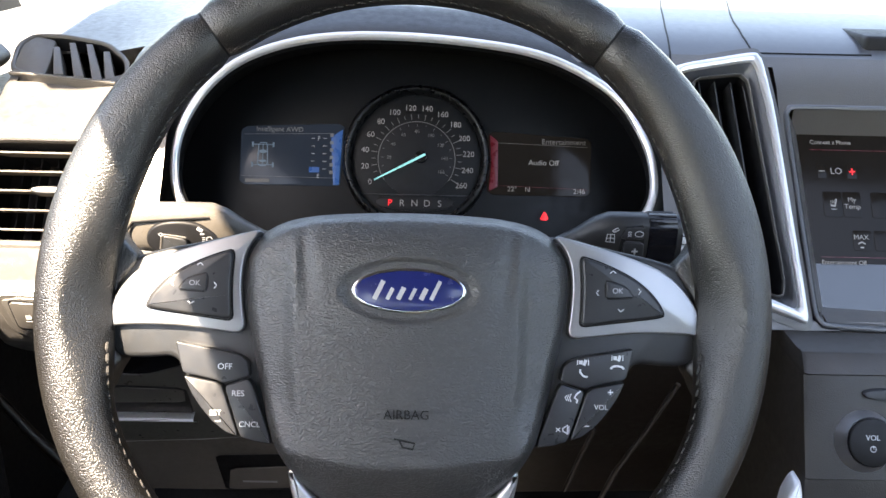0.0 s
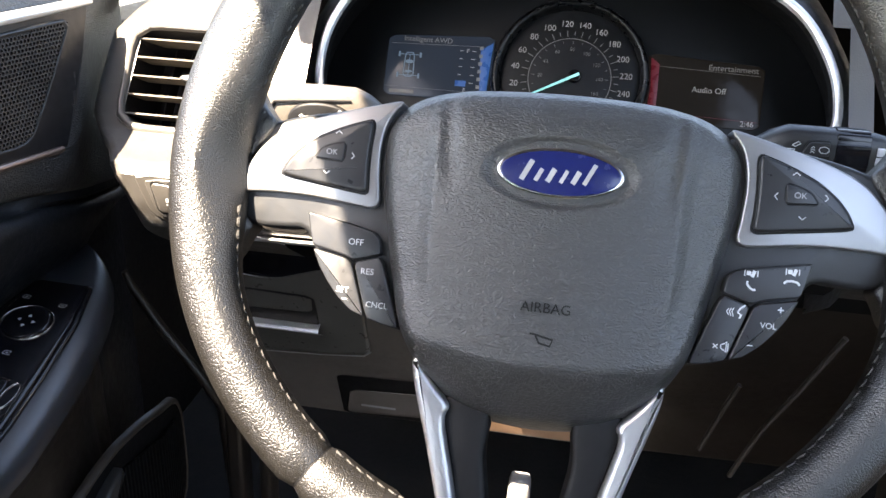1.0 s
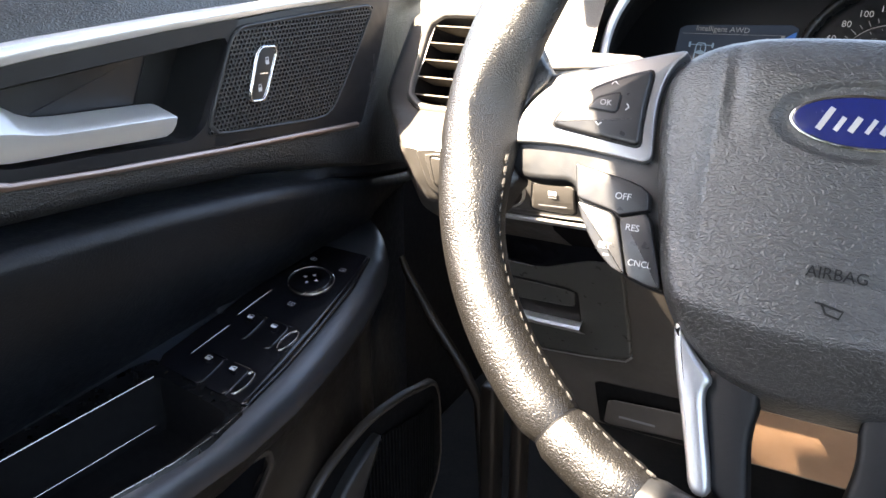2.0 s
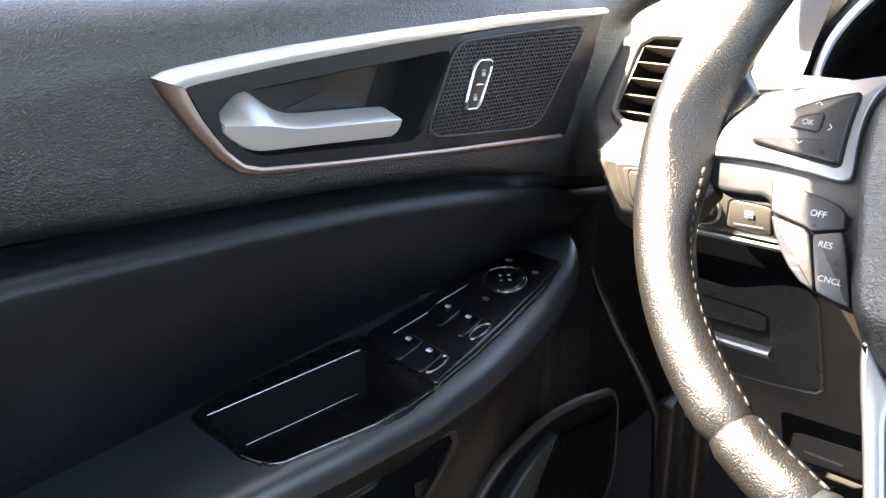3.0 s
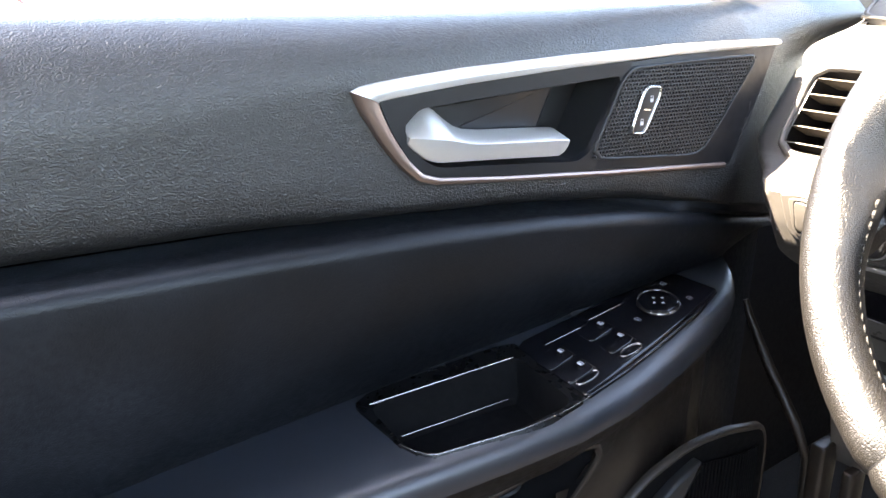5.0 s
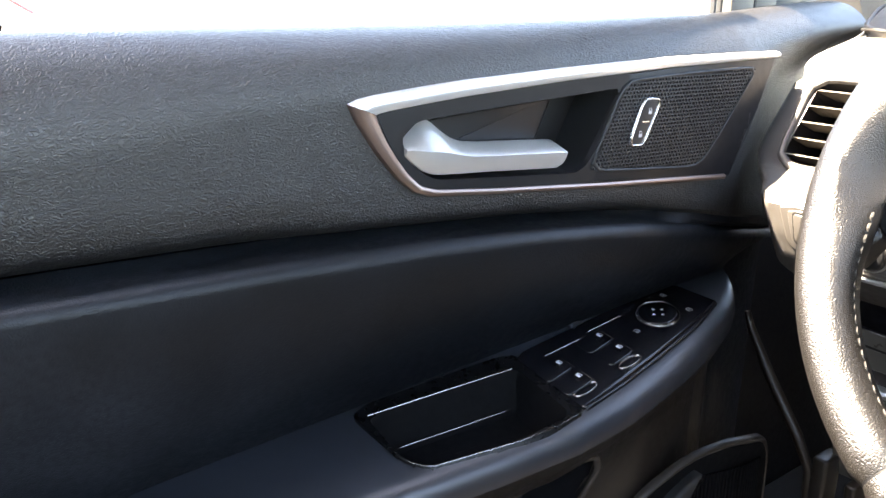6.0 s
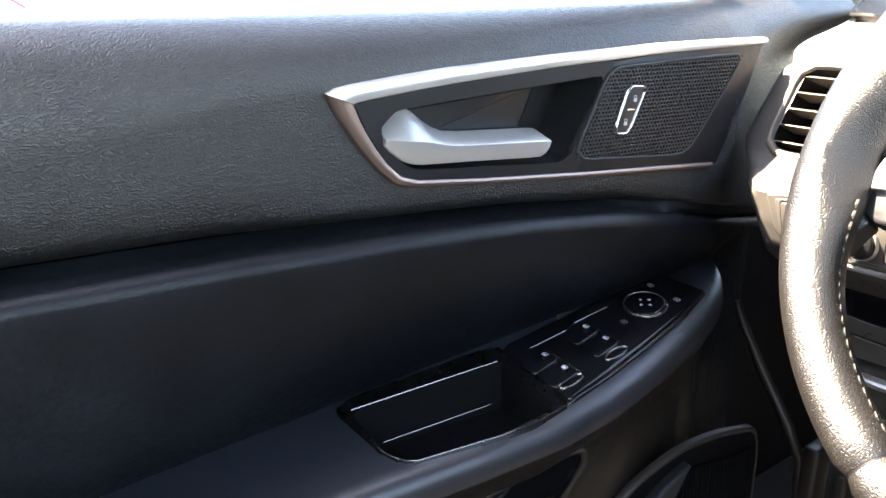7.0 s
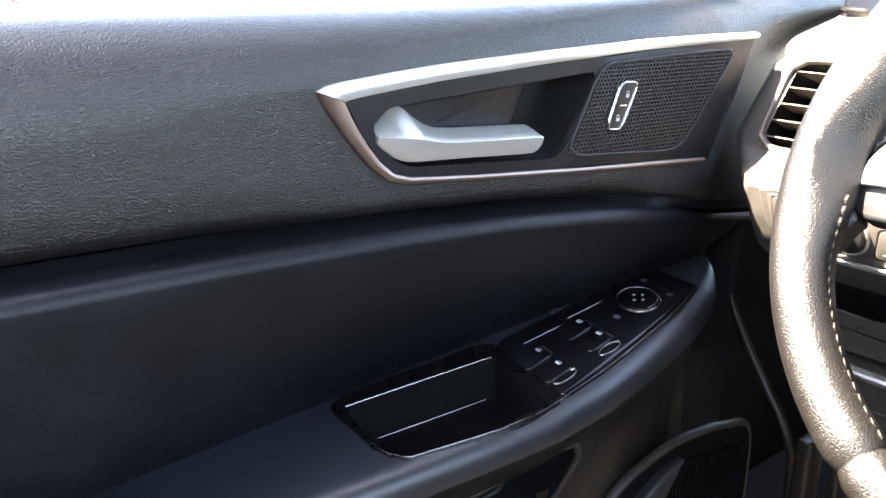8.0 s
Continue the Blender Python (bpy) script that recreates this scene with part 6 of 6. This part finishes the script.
# inner handle
hs = [(0.2500, 0.9855, 0.9800, 0.9760), (0.2540, 0.9885, 0.9800, 0.9715), (0.2610, 0.9930, 0.9790, 0.9660), (0.2680, 0.9970, 0.9780, 0.9625), (0.2720, 0.9975, 0.9775, 0.9615), (0.2770, 0.9945, 0.9768, 0.9608), (0.2840, 0.9885, 0.9755, 0.9605), (0.2920, 0.9830, 0.9735, 0.9600), (0.3010, 0.9795, 0.9718, 0.9596), (0.3150, 0.9778, 0.9708, 0.9590), (0.3400, 0.9765, 0.9695, 0.9576), (0.3650, 0.9752, 0.9682, 0.9562), (0.3730, 0.9747, 0.9678, 0.9560), (0.3775, 0.9742, 0.9674, 0.9580), (0.3800, 0.9725, 0.9670, 0.9610)]
rows = []
for y, zt, zm, zb in hs:
    rows.append([(y, zt - 0.001, -0.018), (y, zt, -0.012), (y, zt - 0.0004, -0.0085), (y, zm + 0.0006, 0.0054), (y, zm - 0.0002, 0.0060), (y, zb + 0.0012, 0.0042), (y, zb + 0.0002, 0.0032), (y, zb, -0.008)])
v, f = grid(rows)
k = len(rows[0])
f += [tuple(range(k - 1, -1, -1)), tuple(range(len(v) - k, len(v)))]
part("inner_handle", on_door((v, f)), HANDLE_SATIN, door, "satin silver inner door handle")

shift_door = lambda x, y, z: (x + 0.40, y - 0.2, z - 0.40)
for y0, y1 in ((0.6320, 0.6350), (0.6420, 0.6450)):
    part("window_channel", warp(box(-0.449, -0.443, y0, y1, 1.030, 1.24, 0.001), shift_door), DARK, door, "dark window channel")
for y0, y1, m in ((0.654, 0.689, SUNLIT_TAUPE), (0.689, 0.693, BLACK), (0.693, 0.727, SUNLIT_TAUPE), (0.727, 0.770, DARK), (0.770, 0.80, SUNLIT_TAUPE)):
    part("sail_panel", warp(box(-0.460, -0.440, y0, y1, 1.030, 1.20, 0.001), shift_door), m, door, "upright trim ahead of the side window")

# ---- cabin around ----
def block(name, x0, x1, y0, y1, z0, z1, mat, label, category, kind="structure"):
    ob = part(name, box(x0, x1, y0, y1, z0, z1, 0.004), mat)
    return tagged(ob, label, category, kind=kind)


block("cabin_floor", -0.50, 1.50, -1.80, 1.28, 0.0, 0.40, CARPET, "black carpeted cabin floor", "floor")
block("kick_wall", -0.56, -0.503, 0.663, 1.34, 0.0, 0.96, BLACK, "dark side trim ahead of the door", "wall")
block("door_skin", -0.62, -0.503, -0.75, 0.66, 0.0, 1.034, BLACK, "outer skin of the front door", "wall")
block("belt_seal", -0.54, -0.458, 0.10, 0.70, 0.96, 1.036, BLACK, "black belt seal along the window", "seal")
block("bulkhead", -0.50, 1.50, 1.283, 1.34, 0.0, 1.00, BLACK, "dark bulkhead behind the dash", "wall")
block("side_wall", 1.503, 1.56, -0.20, 1.34, 0.0, 1.22, BLACK, "far side of the cabin", "wall")
block("side_wall", 1.503, 1.56, -1.80, -0.203, 0.0, 1.05, BLACK, "far rear side of the cabin", "wall")
# unseen; carried up to the roof so that less light comes from behind
block("rear_wall", -0.56, 1.56, -1.86, -1.803, 0.0, 1.44, BLACK, "unseen rear wall, raised to darken reflections", "wall")
block("rear_side_wall", -0.58, -0.503, -1.80, -0.753, 0.0, 1.05, BLACK, "rear side of the cabin", "wall")
# unseen: pieces placed to block the sun, opening added for skylight from the right
roof = part("ceiling", join(box(-0.60, -0.42, 0.470, 0.80, 1.45, 1.49, 0.004), box(-0.42, -0.20, 0.52, 0.72, 1.45, 1.49, 0.004), box(-0.42, -0.34, 0.385, 0.52, 1.45, 1.49, 0.004), box(-0.34, 0.30, -1.70, 0.52, 1.45, 1.49, 0.004), box(1.14, 1.34, -1.70, 0.52, 1.45, 1.49, 0.004), box(0.30, 1.14, 0.34, 0.52, 1.45, 1.49, 0.004), box(-0.20, 1.34, 0.52, 0.61, 1.448, 1.488, 0.004), box(0.30, 1.14, -1.70, -1.10, 1.45, 1.49, 0.004)), HEADLINER)
tagged(roof, "unseen grey headliner, its edges placed to block sun, its opening to admit skylight", "ceiling", kind="structure")


# unseen slab added to shade the door sill; no such rail out there
block("sill_sun_blocker", -0.72, -0.592, -1.80, 0.38, 1.45, 1.49, BLACK, "unseen dark slab added to keep the sun off the door sill", "roof")


def post(name, a, b, w, d, label):
    a, b = Vector(a), Vector(b)
    rows = [[(p.x - w / 2, p.y - d / 2, p.z), (p.x + w / 2, p.y - d / 2, p.z), (p.x + w / 2, p.y + d / 2, p.z), (p.x - w / 2, p.y + d / 2, p.z)] for p in (a, b)]
    v, f = grid(rows, close_u=True)
    f += [(3, 2, 1, 0), (4, 5, 6, 7)]
    return tagged(part(name, (v, f), HEADLINER, smooth=False), label, "pillar", kind="structure")


post("pillar_1", (-0.660, 1.24, 1.03), (-0.430, 0.50, 1.45), 0.14, 0.08, "grey windscreen pillar")
post("pillar_2", (1.93, 1.50, 1.03), (1.37, 0.40, 1.47), 0.06, 0.09, "grey windscreen pillar")
post("pillar_3", (-0.53, -0.80, 0.60), (-0.37, -0.80, 1.47), 0.06, 0.16, "dark centre pillar")
post("pillar_4", (1.50, -0.80, 0.60), (1.34, -0.80, 1.47), 0.06, 0.16, "dark centre pillar")

ground = part("ground", ([(-400, -400, 0), (400, -400, 0), (400, 400, 0), (-400, 400, 0)], [(0, 1, 2, 3)]), ASPHALT)
tagged(ground, "pale sunlit asphalt", "ground", kind="structure")
# a pale block built as a pedal; the arm's paleness stands for sun
pedal = thing("brake_pedal", pose(-0.005, 0.74, 0.50), "brake pedal above the dark footwell, sunlight put into its pale arm", "pedal")
part("arm", warp(plate(round_off([(-0.012, -0.06), (0.012, -0.06), (0.012, 0.05), (-0.012, 0.05)], 2, 0.12), -0.012, 0.012, 0.003), lambda x, y, z: (x, -z - 0.3 * y, y)), SILVER_PAINT, pedal)
part("pad", warp(plate(round_off([(-0.045, -0.09), (0.045, -0.09), (0.045, -0.05), (-0.045, -0.05)], 2, 0.12), 0.005, 0.025, 0.004), lambda x, y, z: (x, -z - 0.3 * y, y)), BLACK, pedal, "black rubber pad")
seal = thing("door_seal", pose(-0.36, 0.68, 0.60), "brown-black slanting trim edge beside the footwell", "seal")
part("strip", tube([(-0.040, 0.0, 0.165), (-0.034, 0.0, 0.150), (-0.006, 0.0, 0.105), (0.032, 0.0, 0.054), (0.046, 0.005, 0.020), (0.052, 0.01, -0.10)], [0.003, 0.004, 0.0055, 0.0055, 0.005, 0.005], 12), DOOR_HARD, seal)
part("rib", box(0.050, 0.066, 0.0, 0.03, -0.15, 0.040, 0.004), DOOR_HARD, seal)
part("rib", box(0.080, 0.092, 0.01, 0.04, -0.15, 0.020, 0.004), DOOR_HARD, seal)


# ---- outside ----
PAINT_RED = material("red_lamp_plastic", (0.45, 0.06, 0.05), 0.3, coat=0.5, mottle=0.05)
PAINT_WHITE = material("white_car_paint", (0.75, 0.75, 0.75), 0.3, coat=0.5, mottle=0.03)
TYRE = material("tyre_rubber", (0.02, 0.02, 0.02), 0.8, mottle=0.1)


def parked_car(m, paint, label):
    """A saloon parked outside: body, cabin glass, wheels."""
    t = thing("parked_car", m, label, "car", "parked cars")
    side = round_off([(-2.2, 0.35), (2.2, 0.35), (2.25, 0.70), (1.9, 0.88), (0.95, 0.95), (-1.6, 1.0), (-2.2, 0.95), (-2.25, 0.6)], 2)
    part("body", warp(plate(side, -0.88, 0.88, 0.12, back=True), lambda x, y, z: (x, -z, y)), paint, t)
    top = round_off([(-1.7, 0.95), (1.0, 0.93), (0.35, 1.42), (-0.9, 1.45)], 2, 0.15)
    part("cabin_glass", warp(plate(top, -0.74, 0.74, 0.1, back=True), lambda x, y, z: (x, -z, y)), PIANO, t)
    part("roof_panel", warp(plate(round_off([(-0.95, 1.42), (0.32, 1.40), (0.28, 1.455), (-0.90, 1.475)], 1), -0.66, 0.66, 0.03, back=True), lambda x, y, z: (x, -z, y)), paint, t)
    for x in (-1.35, 1.4):
        for y in (-0.80, 0.80):
            w = part("wheel", warp(plate(disc(0, 0, 0.33, 32), -0.11, 0.11, 0.03, back=True), lambda a, b, c: (a + x, y - c, b + 0.33)), TYRE, t)
            part("rim_disc", warp(plate(disc(0, 0, 0.2, 24), -0.12, 0.12, 0.02, back=True), lambda a, b, c: (a + x, y - c, b + 0.33)), SILVER_PAINT, w)
    part("rear_window", warp(plate(round_off([(-0.50, -0.12), (0.50, -0.12), (0.42, 0.14), (-0.42, 0.14)], 2), -0.3, 0.06, 0.02), lambda a, b, c: (-2.12 - c, a, b + 0.92)), PIANO, t, "dark rear window")
    for y in (-0.70, 0.70):
        part("tail_lamp", warp(plate(round_off([(-0.26, 0.10), (-0.16, 0.14), (0.26, -0.04), (0.22, -0.12), (-0.08, -0.02)], 2), -0.35, 0.05, 0.02), lambda a, b, c: (-2.20 - c, y + a, 0.6 * b + 0.72 - 0.65 * (c + 0.15))), PAINT_RED, t, "red tail lamp")
    return t


parked_car(pose(-16.5, 1.05, 0, 0, 0, 258), PAINT_WHITE, "white saloon with red tail lamps parked in full sun")
parked_car(pose(-21.0, -4.5, 0, 0, 0, 262), PAINT_WHITE, "white saloon parked in full sun further off")
